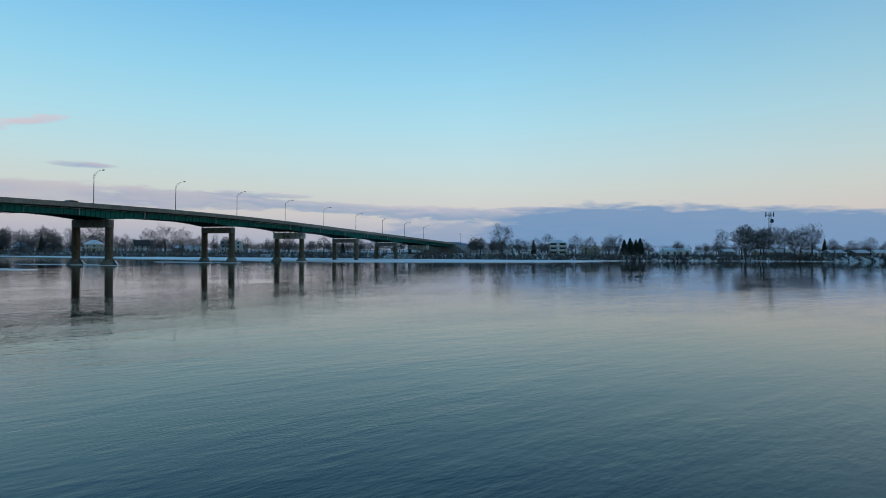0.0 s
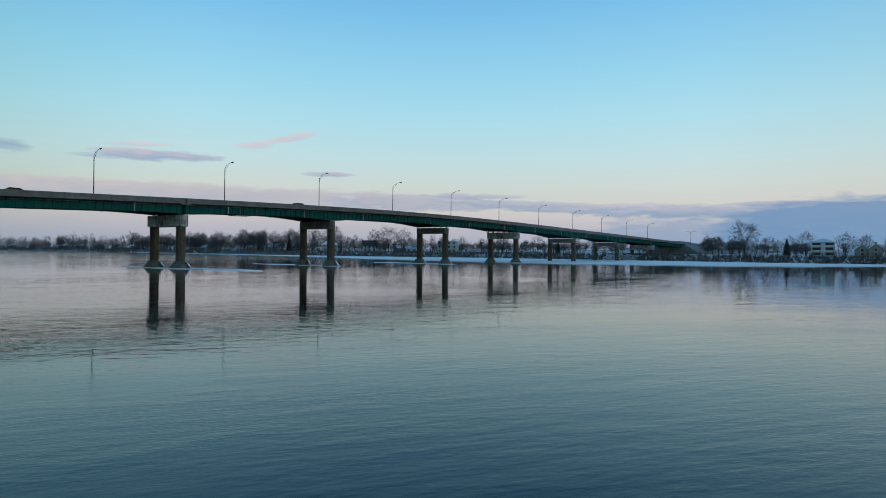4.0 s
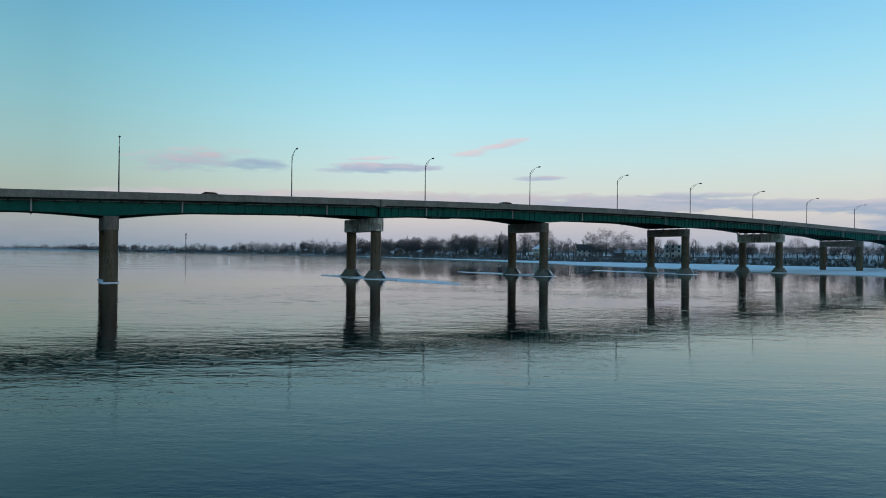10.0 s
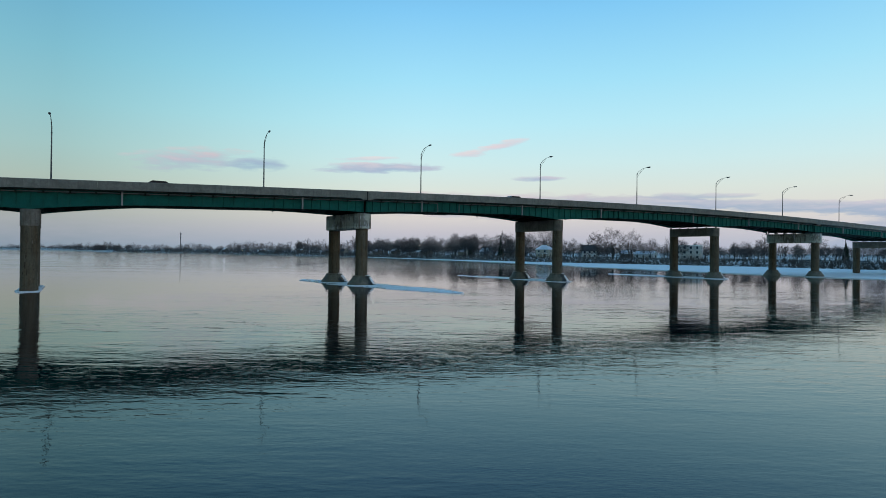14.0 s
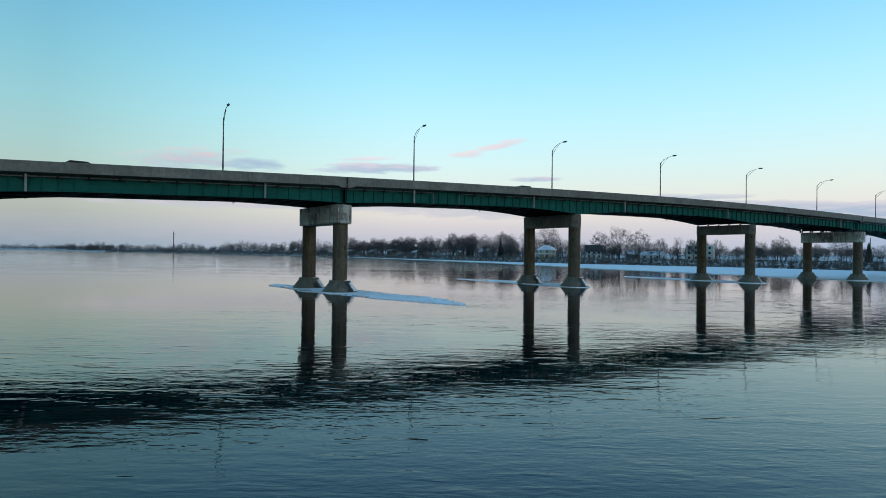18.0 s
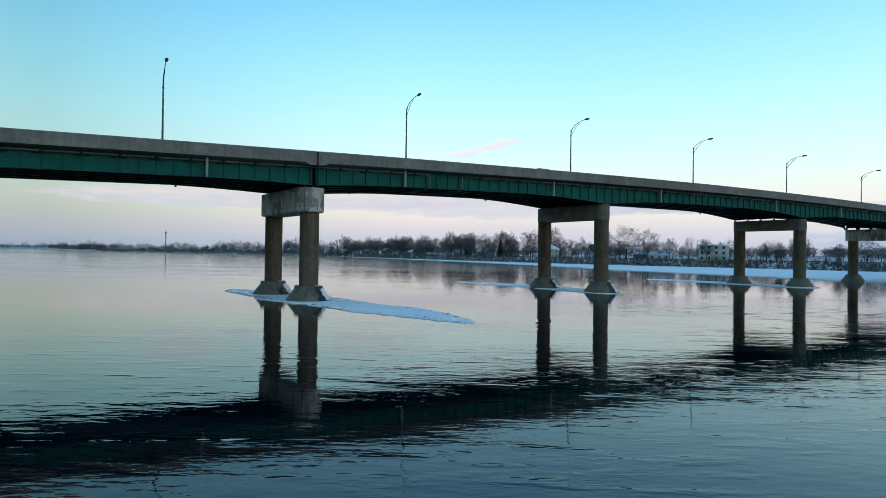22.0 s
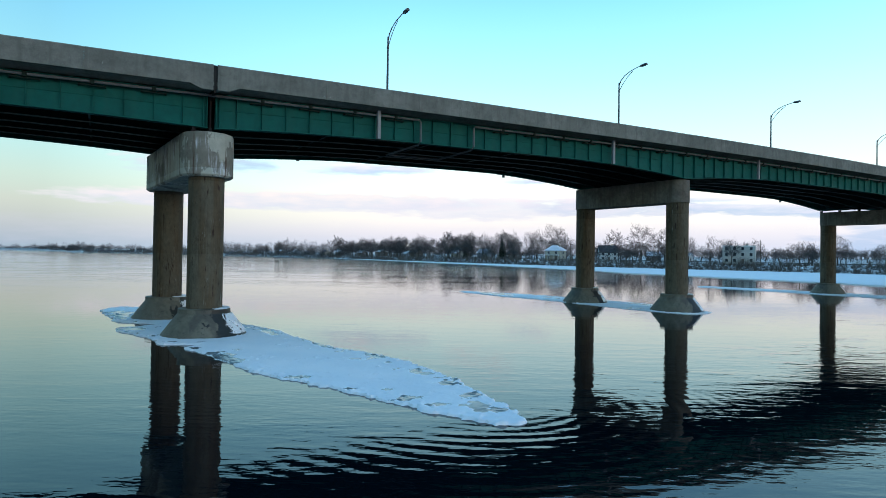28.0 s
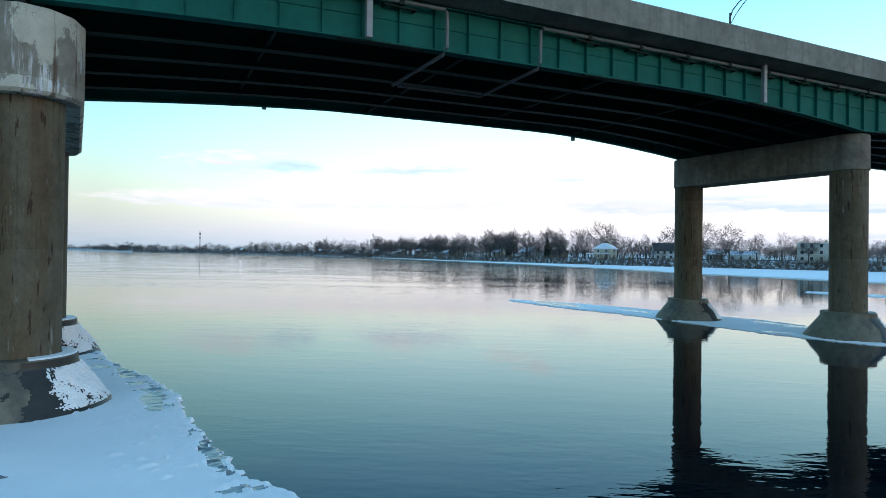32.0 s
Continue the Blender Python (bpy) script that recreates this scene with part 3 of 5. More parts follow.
tagged(part("water", river, WATER), "dark rippled river water with drifting skim ice", "river", kind="structure")


# ---- banks ----
TOE = [(900, -1500), (420, -500), (332, -250), (306, -196), (272, -140), (240, -105), (228, -70), (226, -20), (226, 30), (220, 90), (200, 150),
       (188, 210), (183, 262), (182, 320), (188, 420), (186, 500), (170, 690), (140, 830), (85, 1000), (30, 1150), (-60, 1400),
       (-110, 1900), (-420, 2700), (-1500, 3300), (-4000, 3500)]
EDGE = [(262, -116), (215, -106), (190, -98), (152, -74), (138, -50), (127, -25), (122, -4), (125, 20), (130, 50), (133, 88), (146, 128),
        (156, 180), (164, 232), (170, 300), (180, 400), (184, 480)]


def along(line, step, wobble=0.0):
    """Points every step metres along a smoothed line."""
    pts, out = [Vector((*p, 0)) for p in line], []
    for i in range(len(pts) - 1):
        a, b, c, d = pts[max(i - 1, 0)], pts[i], pts[i + 1], pts[min(i + 2, len(pts) - 1)]
        n = max(1, int((c - b).length / step))
        for k in range(n):
            u = k / n
            p = 0.5 * ((2 * b) + (c - a) * u + (2 * a - 5 * b + 4 * c - d) * u * u + (3 * b - a - 3 * c + d) * u ** 3)
            if wobble:
                p += Vector((noise.noise(p * 0.11), noise.noise(p * 0.11 + Vector((9, 4, 0))), 0)) * wobble
                p += Vector((noise.noise(p * 0.5), noise.noise(p * 0.5 + Vector((3, 7, 0))), 0)) * wobble * 0.35
            out.append(p)
    return out + [pts[-1]]


def bank(name, line, side, label):
    """Snowy land that rises from its toe line and runs far back; side is +1 where the land lies to the right of the line's way."""
    pts = along(line, 12, 1.5)
    steps = [(0, -0.3), (0.6, 0.35), (3, 1.3), (6, 2.3), (10, 2.7), (22, 3.0), (60, 3.3), (160, 4.0), (420, 6.0), (1200, 10.0)]
    v, f = [], []
    for i, p in enumerate(pts):
        w = (pts[min(i + 2, len(pts) - 1)] - pts[max(i - 2, 0)]).normalized()
        side_way = Vector((w.y, -w.x, 0)) * side
        for d, z in steps:
            q = p + side_way * d
            lift = noise.noise(Vector((q.x * 0.08, q.y * 0.08, 2))) * min(0.3, d * 0.05)
            v.append((q.x, q.y, z + lift))
    n = len(steps)
    for i in range(len(pts) - 1):
        for k in range(n - 1):
            q = (i * n + k, i * n + k + 1, (i + 1) * n + k + 1, (i + 1) * n + k)
            f.append(q if side < 0 else q[::-1])
    s = Shape().add(v, f)
    return tagged(part(name, s, BANKSNOW, smooth=True), label, "river bank", kind="structure")


bank("ground_east", TOE, 1, "snow-covered east river bank with patches of dead grass")
bank("ground_west", [(-700, -2600), (-330, -900), (-250, -300), (-235, 0), (-240, 300), (-420, 1000), (-1000, 2300), (-4000, 3000)], -1,
     "snow-covered west river bank")


def shelf_ice():
    outer = along(EDGE, 2.5, 3.0)
    v, f = [], []
    toe = along(TOE, 3)
    for p in outer:
        q = min(toe, key=lambda c: (c - p).length) if p.y > -90 else Vector((max(p.x + 25, 240), p.y - 4, 0))
        w = (q - p)
        w = w.normalized() if w.length > 0 else Vector((1, 0, 0))
        for d, z in ((0, -0.1), (0.05, 0.16), (1.5, 0.2), (8, 0.22)):
            v.append(tuple(p + w * d)[:2] + (z + 0.04 * noise.noise(p * 0.3),))
        e = q + w * 2.5
        v.append((e.x, e.y, 0.3))
    for i in range(len(outer) - 1):
        for k in range(4):
            f.append((i * 5 + k, (i + 1) * 5 + k, (i + 1) * 5 + k + 1, i * 5 + k + 1))
    return Shape().add(v, f)


tagged(part("shelf_ice", shelf_ice(), SNOW, smooth=True), "white snow-covered shelf ice along the river bank", "ice", kind="structure")


# ---- approach embankment behind the abutment ----
def embankment():
    xs = [296 + 8 * i for i in range(34)]
    return Shape().sweep(xs, lambda x: [(-13.5 - noise.noise(Vector((x * 0.1, 3, 0))), 2.0), (Y_NEAR - 0.4, top(x) - 0.95), (Y_FAR + 0.4, top(x) - 0.95), (24, 2.0), (24, 0), (-13.5, 0)])


tagged(part("embankment", embankment(), SLOPESNOW, smooth=True), "snow-covered earth ramp carrying the road to the bridge", "embankment", kind="structure")


# ---- the bridge ----
bridge = thing("bridge", "long concrete and green steel girder road bridge over the river", "bridge")


def run_of(x0, x1, step):
    n = max(2, int(round((x1 - x0) / step)) + 1)
    return [x0 + (x1 - x0) * i / (n - 1) for i in range(n)]


for a, b in zip((-214.0,) + JOINTS, JOINTS + (298.0,)):
    xs = run_of(a + 0.07, b - 0.07, 4)
    part("deck_slab", Shape().sweep(xs, lambda x: [(q, top(x) + h + fall(q)) for q, h in ((Y_NEAR + 0.06, -1.12), (-1.25, -1.28), (11.75, -1.28), (Y_FAR - 0.06, -1.12), (Y_FAR - 0.06, -0.93), (Y_NEAR + 0.06, -0.93))]), CONCRETE, bridge, "weathered concrete deck slab")
    part("road_surface", Shape().sweep(xs, lambda x: [(q, top(x) + h + fall(q)) for q, h in ((Y_NEAR + 0.5, -0.925), (Y_FAR - 0.5, -0.925), (Y_FAR - 0.5, -0.86), (Y_NEAR + 0.5, -0.86))]), ASPHALT, bridge, "dark asphalt road surface")
    for k in range(6):
        y = -0.95 + 2.48 * k
        gx = run_of(a + 0.19, b - 0.19, 1.5)
        f = fall(y) - fall(-0.95)
        lift = lambda x: f * min(1.0, min(abs(x - h) for h in HAUNCHED + JOINTS) / 12)
        # outer girders in full green, inner ones in the green darkened for under-deck shade
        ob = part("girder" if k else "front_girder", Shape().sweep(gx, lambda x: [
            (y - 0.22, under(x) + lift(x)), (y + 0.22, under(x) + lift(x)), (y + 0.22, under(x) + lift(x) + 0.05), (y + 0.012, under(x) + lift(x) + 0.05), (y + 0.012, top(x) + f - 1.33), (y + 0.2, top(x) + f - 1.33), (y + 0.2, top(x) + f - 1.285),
            (y - 0.2, top(x) + f - 1.285), (y - 0.2, top(x) + f - 1.33), (y - 0.012, top(x) + f - 1.33), (y - 0.012, under(x) + lift(x) + 0.05), (y - 0.22, under(x) + lift(x) + 0.05)]), GREEN if k in (0, 5) else SHADESTEEL, bridge)
        if k == 0:
            # upright stiffeners welded to the outer web
            x = math.ceil((a + 0.5) / 1.41) * 1.41
            while x < b - 0.3:
                if x > -66:
                    part("stiffener", Shape().box(x - 0.012, x + 0.012, y - 0.17, y - 0.012, under(x) + 0.05, top(x) - 1.33), GREEN, ob)
                x += 1.41
            for x in (a + 0.24, a + 0.42, b - 0.24, b - 0.42):
                part("stiffener", Shape().box(x - 0.02, x + 0.02, y - 0.2, y - 0.012, under(x) + 0.05, top(x) - 1.33), GREEN, ob)
            # a slim lengthwise stiffener half way up the web
            part("web_stiffener", Shape().sweep(run_of(a + 0.5, b - 0.5, 2.0), lambda q: [(y - 0.05, 0.45 * under(q) + 0.55 * (top(q) - 1.33) + d) for d in (0.0, 0.014)] + [(y - 0.0125, 0.45 * under(q) + 0.55 * (top(q) - 1.33) + d) for d in (0.014, 0.0)]), GREEN, ob)
            # bolted splice plates under the flange
            x = a + 9.0
            while x < b - 6:
                plate = Shape().sweep(run_of(x, x + 3.2, 0.8), lambda q: [(y - 0.2, under(q) - 0.03), (y + 0.2, under(q) - 0.03), (y + 0.2, under(q) - 0.002), (y - 0.2, under(q) - 0.002)])
                if -60 < x < 120:
                    for k2 in range(31):
                        bx = x + 0.1 + 0.1 * k2
                        for by in (y - 0.15, y - 0.07, y + 0.11):
                            plate.box(bx - 0.02, bx + 0.02, by - 0.02, by + 0.02, under(bx) - 0.055, under(bx) - 0.028)
                        plate.box(bx - 0.02, bx + 0.02, y - 0.2, y - 0.16, under(bx) + 0.049, under(bx) + 0.075)
                part("splice_plate", plate, SHADESTEEL, ob, "bolted steel splice plate")
                x += 10.5
    # cross frames between the girders, in the shade-darkened green
    x = a + 7.0
    while x < b - 3:
        if -66 < x < 200:
            cf = Shape()
            for k in range(5):
                y = -0.95 + 2.48 * k
                z0, z1 = under(x) + 0.16 + fall(y) - fall(-0.95), top(x) - 1.6 + fall(y) - fall(-0.95)
                cf.box(x - 0.06, x + 0.06, y + 0.05, y + 2.43, z0 - 0.03, z0 + 0.07).box(x - 0.05, x + 0.05, y + 0.05, y + 2.43, z1 - 0.05, z1 + 0.05)
                cf.tube([(x, y, z0), (x, y + 1.24, z1)], 0.045, 4).tube([(x, y + 2.48, z0), (x, y + 1.24, z1)], 0.045, 4)
            part("cross_frame", cf, SHADESTEEL, bridge, "green steel cross frame, coloured dark for the shade under the deck")
        x += 7.2


def parapet(x0, x1, near, drop0=0.0, drop1=0.0):
    """A concrete barrier panel; drop lowers its outer lip at an end."""
    def outline(x):
        z, u = top(x), (x - x0) / (x1 - x0)
        e = max(drop0 * max(0.0, min(1.0, (1.15 - x + x0) / 0.55)), drop1 * max(0.0, min(1.0, (1.15 - x1 + x) / 0.55)))
        o = [(0, -1.14 - e), (0, -0.05), (0.04, 0.0), (0.24, 0.0), (0.28, -0.04), (0.34, -0.55), (0.46, -0.72), (0.48, -0.92), (0.30, -1.0), (0.30, -1.14 - e)]
        return [(Y_NEAR + q, z + h) for q, h in o] if near else [(Y_FAR - q, z + h + fall(Y_FAR)) for q, h in o[::-1]]
    xs = sorted(set(run_of(x0, x1, 3) + ([x0 + 0.6, x0 + 1.15] if drop0 else []) + ([x1 - 1.15, x1 - 0.6] if drop1 else [])))
    return Shape().sweep(xs, outline)


for near in (True, False):
    for a, b in zip((-214.0,) + JOINTS, JOINTS + (298.0,)):
        n = int(round((b - a) / (6.2 if near and b > -60 else 31)))
        for i in range(n):
            x0, x1 = a + (b - a) * i / n, a + (b - a) * (i + 1) / n
            g0, g1 = 0.11 if i == 0 else 0.006, 0.11 if i == n - 1 else 0.006
            part("parapet_panel", parapet(x0 + g0, x1 - g1, near, 0.24 if i == 0 else 0, 0.24 if i == n - 1 else 0), CONCRETE, bridge)
    for j in JOINTS[:-1]:
        part("joint_seal", Shape().box(j - 0.105, j + 0.105, *((Y_NEAR + 0.1, Y_NEAR + 0.3) if near else (Y_FAR - 0.3, Y_FAR - 0.1)), top(j) - 1.3, top(j) - 0.02), RUBBER, bridge)

for j in JOINTS[:-1]:
    part("end_diaphragm", Shape().box(j - 0.05, j + 0.05, -0.75, 11.3, under(j) + 0.12, top(j) - 0.93).box(j - 0.06, j + 0.06, Y_NEAR + 0.12, -0.76, top(j) - 1.5, top(j) - 0.95), RUBBER, bridge, "dark joint between the spans")

# drain pipe under the overhang, dipping under the girder in the first span
PY = -1.32


def pz(x):
    return top(x) - 1.46


for x0, x1, end in ((-66.0, -0.3, 0), (-0.3, 12.95, 1), (17.35, 124.0, -1), (124.3, 254.0, 0)):
    pts = [(x, PY, pz(x)) for x in run_of(x0, x1, 4)]
    if end == 1:
        pts += [(x1 + 0.12, PY, pz(x1) - 0.12), (x1 + 0.12, PY, under(x1) + 0.1), (x1 + 0.05, PY + 0.2, under(x1) - 0.12), (x1 - 0.2, 3.4, under(x1) - 0.16)]
    if end == -1:
        pts = [(x0 - 0.2, 3.4, under(x0) - 0.16), (x0 - 0.14, PY + 0.2, under(x0) - 0.12), (x0 - 0.12, PY, under(x0) + 0.1), (x0 - 0.12, PY, pz(x0) - 0.12)] + pts
    part("drain_pipe", Shape().tube(pts, 0.072, 8), PIPE, bridge, "dull grey steel drain pipe", True)
part("drain_pipe", Shape().tube([(13.0, 3.4, under(13) - 0.16), (17.2, 3.4, under(17) - 0.16)], 0.072, 8), PIPE, bridge, "dull grey steel drain pipe", True)
x = -64.9
while x < 180:
    if not 12 < x < 18 and min(abs(x - j) for j in JOINTS) > 1.0:
        z = pz(x)
        hb = Shape().box(x - 0.62, x + 0.62, PY + 0.05, PY + 0.14, z - 0.2, z - 0.13).box(x - 0.1, x + 0.1, PY - 0.09, PY + 0.1, z - 0.13, z + 0.11, 0.02)
        hb.box(x - 0.62, x - 0.56, PY + 0.1, -0.97, z - 0.2, z - 0.13).box(x + 0.56, x + 0.62, PY + 0.1, -0.97, z - 0.2, z - 0.13)
        part("pipe_bracket", hb, SHADESTEEL, bridge, "dark steel pipe bracket")
    x += 2.82
for x in (-73.6, -53.7, -33.76, -10.0, 10.0, 30.5, 49.8, 77.0, 96.5, 116.5, 137.0, 157.0, 178.0, 199.0):
    part("downspout", Shape().box(x - 0.11, x + 0.11, -1.55, -1.33, under(x) - 0.02, top(x) - 1.2, 0.015), GALV, bridge, "grey metal box downspout")
    part("downspout", Shape().box(x - 1.45, x - 1.23, 11.7, 11.9, under(x) + 0.16, top(x) - 1.2, 0.015), GALV, bridge, "grey metal box downspout")


# ---- piers ----
def stadium(x, y0, y1, r, z, n=10, flat=1.0, skew=0.0):
    pts = []
    for k in range(n + 1):
        a = math.pi + math.pi * k / n
        pts.append((x - skew / 2 + r * math.cos(a), y0 + r * flat * math.sin(a), z))
    for k in range(n + 1):
        a = math.pi * k / n
        pts.append((x + skew / 2 + r * math.cos(a), y1 + r * flat * math.sin(a), z))
    return pts


def cone_snow(u, y, a0, a1, low, seed):
    """Wind-blown snow stuck to a sector of an ice guard's slope."""
    s, na, nz = Shape(), 110, 60
    v, f, keep = [], [], []
    for j in range(nz + 1):
        w = low + (1 - low) * j / nz
        z, r = 1.24 * w, 2.34 - 0.92 * w
        for i in range(na + 1):
            a = radians(a0 + (a1 - a0) * i / na)
            m = noise.noise(Vector((i * 0.038 + seed, j * 0.051, seed))) + 0.4 * noise.noise(Vector((i * 0.13, j * 0.13, seed + 4))) + 0.85 * noise.noise(Vector((i * 0.45, j * 0.45, seed + 9))) + 0.62 - 0.9 * abs(2 * i / na - 1) ** 3 - 0.35 * (1 - w) - 0.45 * max(0.0, w - 0.55)
            keep.append(m > 0)
            rr = r + 0.012 + 0.05 * max(0.0, min(1.0, m * 2.5))
            v.append((u + rr * math.cos(a), y + rr * math.sin(a), z + 0.03))
    for j in range(nz):
        for i in range(na):
            q = (j * (na + 1) + i, j * (na + 1) + i + 1, (j + 1) * (na + 1) + i + 1, (j + 1) * (na + 1) + i)
            if sum(keep[k] for k in q) >= 2:
                f.append(q)
    return s.add(v, f)


def melt_stain(u, y, a0, a1, seed):
    """Dark film of meltwater running down an ice guard from its snow."""
    na, nz = 90, 54
    v, f, keep = [], [], []
    for j in range(nz + 1):
        w = 1.2 * j / nz
        z, rr = (1.24 * w, 2.352 - 0.92 * w) if w < 1 else (1.24 + 0.24 * (w - 1) / 0.2, 1.408 + 0.024 * max(0.0, 1.05 - w) / 0.05)
        for i in range(na + 1):
            a = radians(a0 + (a1 - a0) * i / na)
            m = noise.noise(Vector((i * 0.07 + seed, j * 0.035, seed))) + 0.5 * noise.noise(Vector((i * 0.22, j * 0.09, seed + 3))) + 0.2 * noise.noise(Vector((i * 0.6, j * 0.5, seed + 7)))
            keep.append(m + 0.55 - 1.25 * abs(2 * i / na - 1) ** 2.2 > 0)
            v.append((u + rr * math.cos(a), y + rr * math.sin(a), z + 0.004))
    for j in range(nz):
        for i in range(na):
            q = (j * (na + 1) + i, j * (na + 1) + i + 1, (j + 1) * (na + 1) + i + 1, (j + 1) * (na + 1) + i)
            if sum(keep[k] for k in q) >= 3:
                f.append(q)
    return Shape().add(v, f)


def pier(x, skew, y0, y1, cap_top, wide, cone, label):
    p = thing("bridge_pier", label, "bridge pier", "bridge piers", at=pose(x, (y0 + y1) / 2, 0))
    a, b = y0 - (y0 + y1) / 2, y1 - (y0 + y1) / 2
    r = 1.45 if wide else 1.04
    low = cap_top - (2.43 if wide else 2.03 if x < 50 else 1.85)
    if wide:
        cap = Shape().stack([stadium(0, a, b, r - 0.1, low, 6, 1.0, skew), stadium(0, a, b, r, low + 0.1, 6, 1.0, skew), stadium(0, a, b, r, low + 0.42, 6, 1.0, skew), stadium(0, a, b, r - 0.018, low + 0.45, 6, 1.0, skew), stadium(0, a, b, r, low + 0.48, 6, 1.0, skew), stadium(0, a, b, r, cap_top - 0.05, 6, 1.0, skew), stadium(0, a, b, r - 0.05, cap_top, 6, 1.0, skew)])
    else:
        cap = Shape().stack([stadium(0, a, b, r, low, 12, 1.0, skew), stadium(0, a, b, r, cap_top - 0.04, 12, 1.0, skew), stadium(0, a, b, r - 0.04, cap_top, 12, 1.0, skew)])
    part("pier_cap", cap, CAP_CONCRETE if wide else BEAM, p, "stained pale concrete crossbeam", True)
    for y, u in ((a, -skew / 2), (b, skew / 2)):
        part("column", Shape().lathe(u, y, [(0.965, -2.5)] + [(q, zz + d) for zz in (4.6, 8.7) for q, d in ((0.965, -0.02), (0.959, 0.0), (0.966, 0.02))] + [(0.966, low + 0.02)], 36), COLUMN, p, "", True)
        if cone:
            part("ice_guard", Shape().lathe(u, y, [(2.6, -1.0), (2.34, 0.0), (1.42, 1.24), (1.40, 1.28), (1.40, 1.5), (1.36, 1.53), (1.0, 1.53)], 32), GUARD, p, "dark wet concrete ice guard cone", True)
            part("snow_ledge", Shape().stack([[(u + r * math.cos(radians(k)), y + r * math.sin(radians(k)), z) for k in range(-75, 66, 10)] + [(u + 1.0 * math.cos(radians(k)), y + 1.0 * math.sin(radians(k)), z) for k in range(65, -76, -10)] for r, z in ((1.38, 1.52), (1.34, 1.57))]), SNOW, p, "thin snow on the ledge")
            if -50 < x < 130:
                if x < 60:
                    part("wet_stain", melt_stain(u, y, *((-102, 24) if x < 20 else (-118, -22)), 1.7 + x * 0.01 + y), MELTWET, p, "dark meltwater stain on the ice guard", True)
                part("snow_patch", cone_snow(u, y, *((-62, 18) if x < 20 else (-78, -28)), 0.12, 3.1 + x * 0.01 + y), SNOW, p, "snow stuck to the ice guard", True)
    for k in range(6):
        y = -0.95 + 2.48 * k - (y0 + y1) / 2
        if under(x) - cap_top > 0.06:
            for dx in ((-0.36, 0.5) if wide else (0.0,)):
                part("bearing", Shape().box(dx - 0.13, dx + 0.13, y - 0.16, y + 0.25, cap_top - 0.01, cap_top + 0.06, 0.01).box(dx - 0.09, dx + 0.09, y - 0.12, y + 0.2, cap_top + 0.05, under(x + dx) + 0.02), RUBBER, p)
    return p


PIERS = [(-171, -0.5, 0, 10.5, None, False, True), (-128.0, -0.5, 0, 10.5, None, True, True), (-86.5, -0.5, -0.5, 10.0, None, False, False), (-44.05, -0.8, -1.3, 9.4, 0.03, False, False),
         (-0.48, -1.02, 0.0, 10.35, 0.24, True, True), (39.62, -0.8, 0.0, 10.9, 0.03, False, True), (85.35, -0.5, -0.4, 10.4, 0.27, False, True), (123.95, -0.8, -1.2, 9.7, 0.4, True, True),
         (168.7, -0.5, -0.4, 10.8, 0.1, False, False), (211.7, -0.3, 0.0, 11.1, 0.1, False, False), (254.0, -0.3, 0, 10.6, 0.2, True, False)]
for x, skew, y0, y1, gap, wide, cone in PIERS:
    pier(x, skew, y0, y1, under(x) - (0.2 if gap is None else gap), wide, cone,
         "two-column concrete bridge pier with rounded crossbeam" + (" and conical ice guards" if cone else " standing straight in the ice" if x > 150 else ""))

# abutment at the east end
ab = thing("abutment", "dark concrete bridge abutment in the snowy bank", "abutment", at=pose(297, Y_MID, 0))
part("back_wall", Shape().box(-0.6, 1.6, -7.4, 7.4, 0, top(297) - 1.3, 0.05), CONCRETE, ab)
part("wing_wall", Shape().box(-0.6, 9.0, -7.9, -7.4, 0, top(300) - 0.9, 0.05), CONCRETE, ab)
part("wing_wall", Shape().box(-0.6, 9.0, 7.4, 7.9, 0, top(300) - 0.9, 0.05), CONCRETE, ab)


# ---- street lamps along the far parapet ----
def street_lamp(x):
    s = thing("street_lamp", "tall grey metal street lamp with curved arm on the bridge parapet", "street lamp", "street lamps on the bridge", at=pose(x, 12.62, top(x)))
    part("base_plate", Shape().box(-0.2, 0.2, -0.2, 0.16, -0.02, 0.06, 0.01), POLE, s)
    part("pole", Shape().lathe(0, 0, [(0.14, 0.03), (0.12, 1.0), (0.075, 9.0), (0.07, 9.1)], 10), POLE, s, "", True)
    part("collar", Shape().lathe(0, 0, [(0.08, 8.0), (0.105, 8.03), (0.105, 8.24), (0.08, 8.27)], 10), POLE, s)
    arm = part("arm", Shape().tube([(0, 0, 8.7), (0, -0.25, 9.25), (0, -0.8, 9.68), (0, -1.7, 10.0), (0, -2.7, 10.16), (0, -3.3, 10.2)], [0.05, 0.05, 0.045, 0.04, 0.04, 0.04], 7), POLE, s, "", True)
    part("brace", Shape().tube([(0, 0, 8.1), (0, -0.5, 8.75), (0, -1.2, 9.4), (0, -2.0, 9.93)], 0.032, 6), POLE, arm, "", True)
    head = part("lamp_head", Shape().stack([[(0.16 * w * c, -3.1 - 0.42 + 0.42 * l, z) for c, l in ((-1, -1), (1, -1), (1.1, 0.2), (0.5, 1), (-0.5, 1), (-1.1, 0.2))] for w, z in ((0.6, 10.08), (1.0, 10.14), (1.0, 10.22), (0.55, 10.3))]), POLE, s, "dark cobra-head lamp")
    part("lens", Shape().box(-0.1, 0.1, -3.75, -3.3, 10.04, 10.085, 0.01), GLASS, head)
    return s


lamp0 = street_lamp(16.9)
for x in (-101.0, -71.8, -42.6, -12.65, 45.65, 74.7, 103.6, 132.8, 162.0, 191.7, 221.3, 250.5, 279.5):
    copy_thing(lamp0, pose(x, 12.62, top(x)))


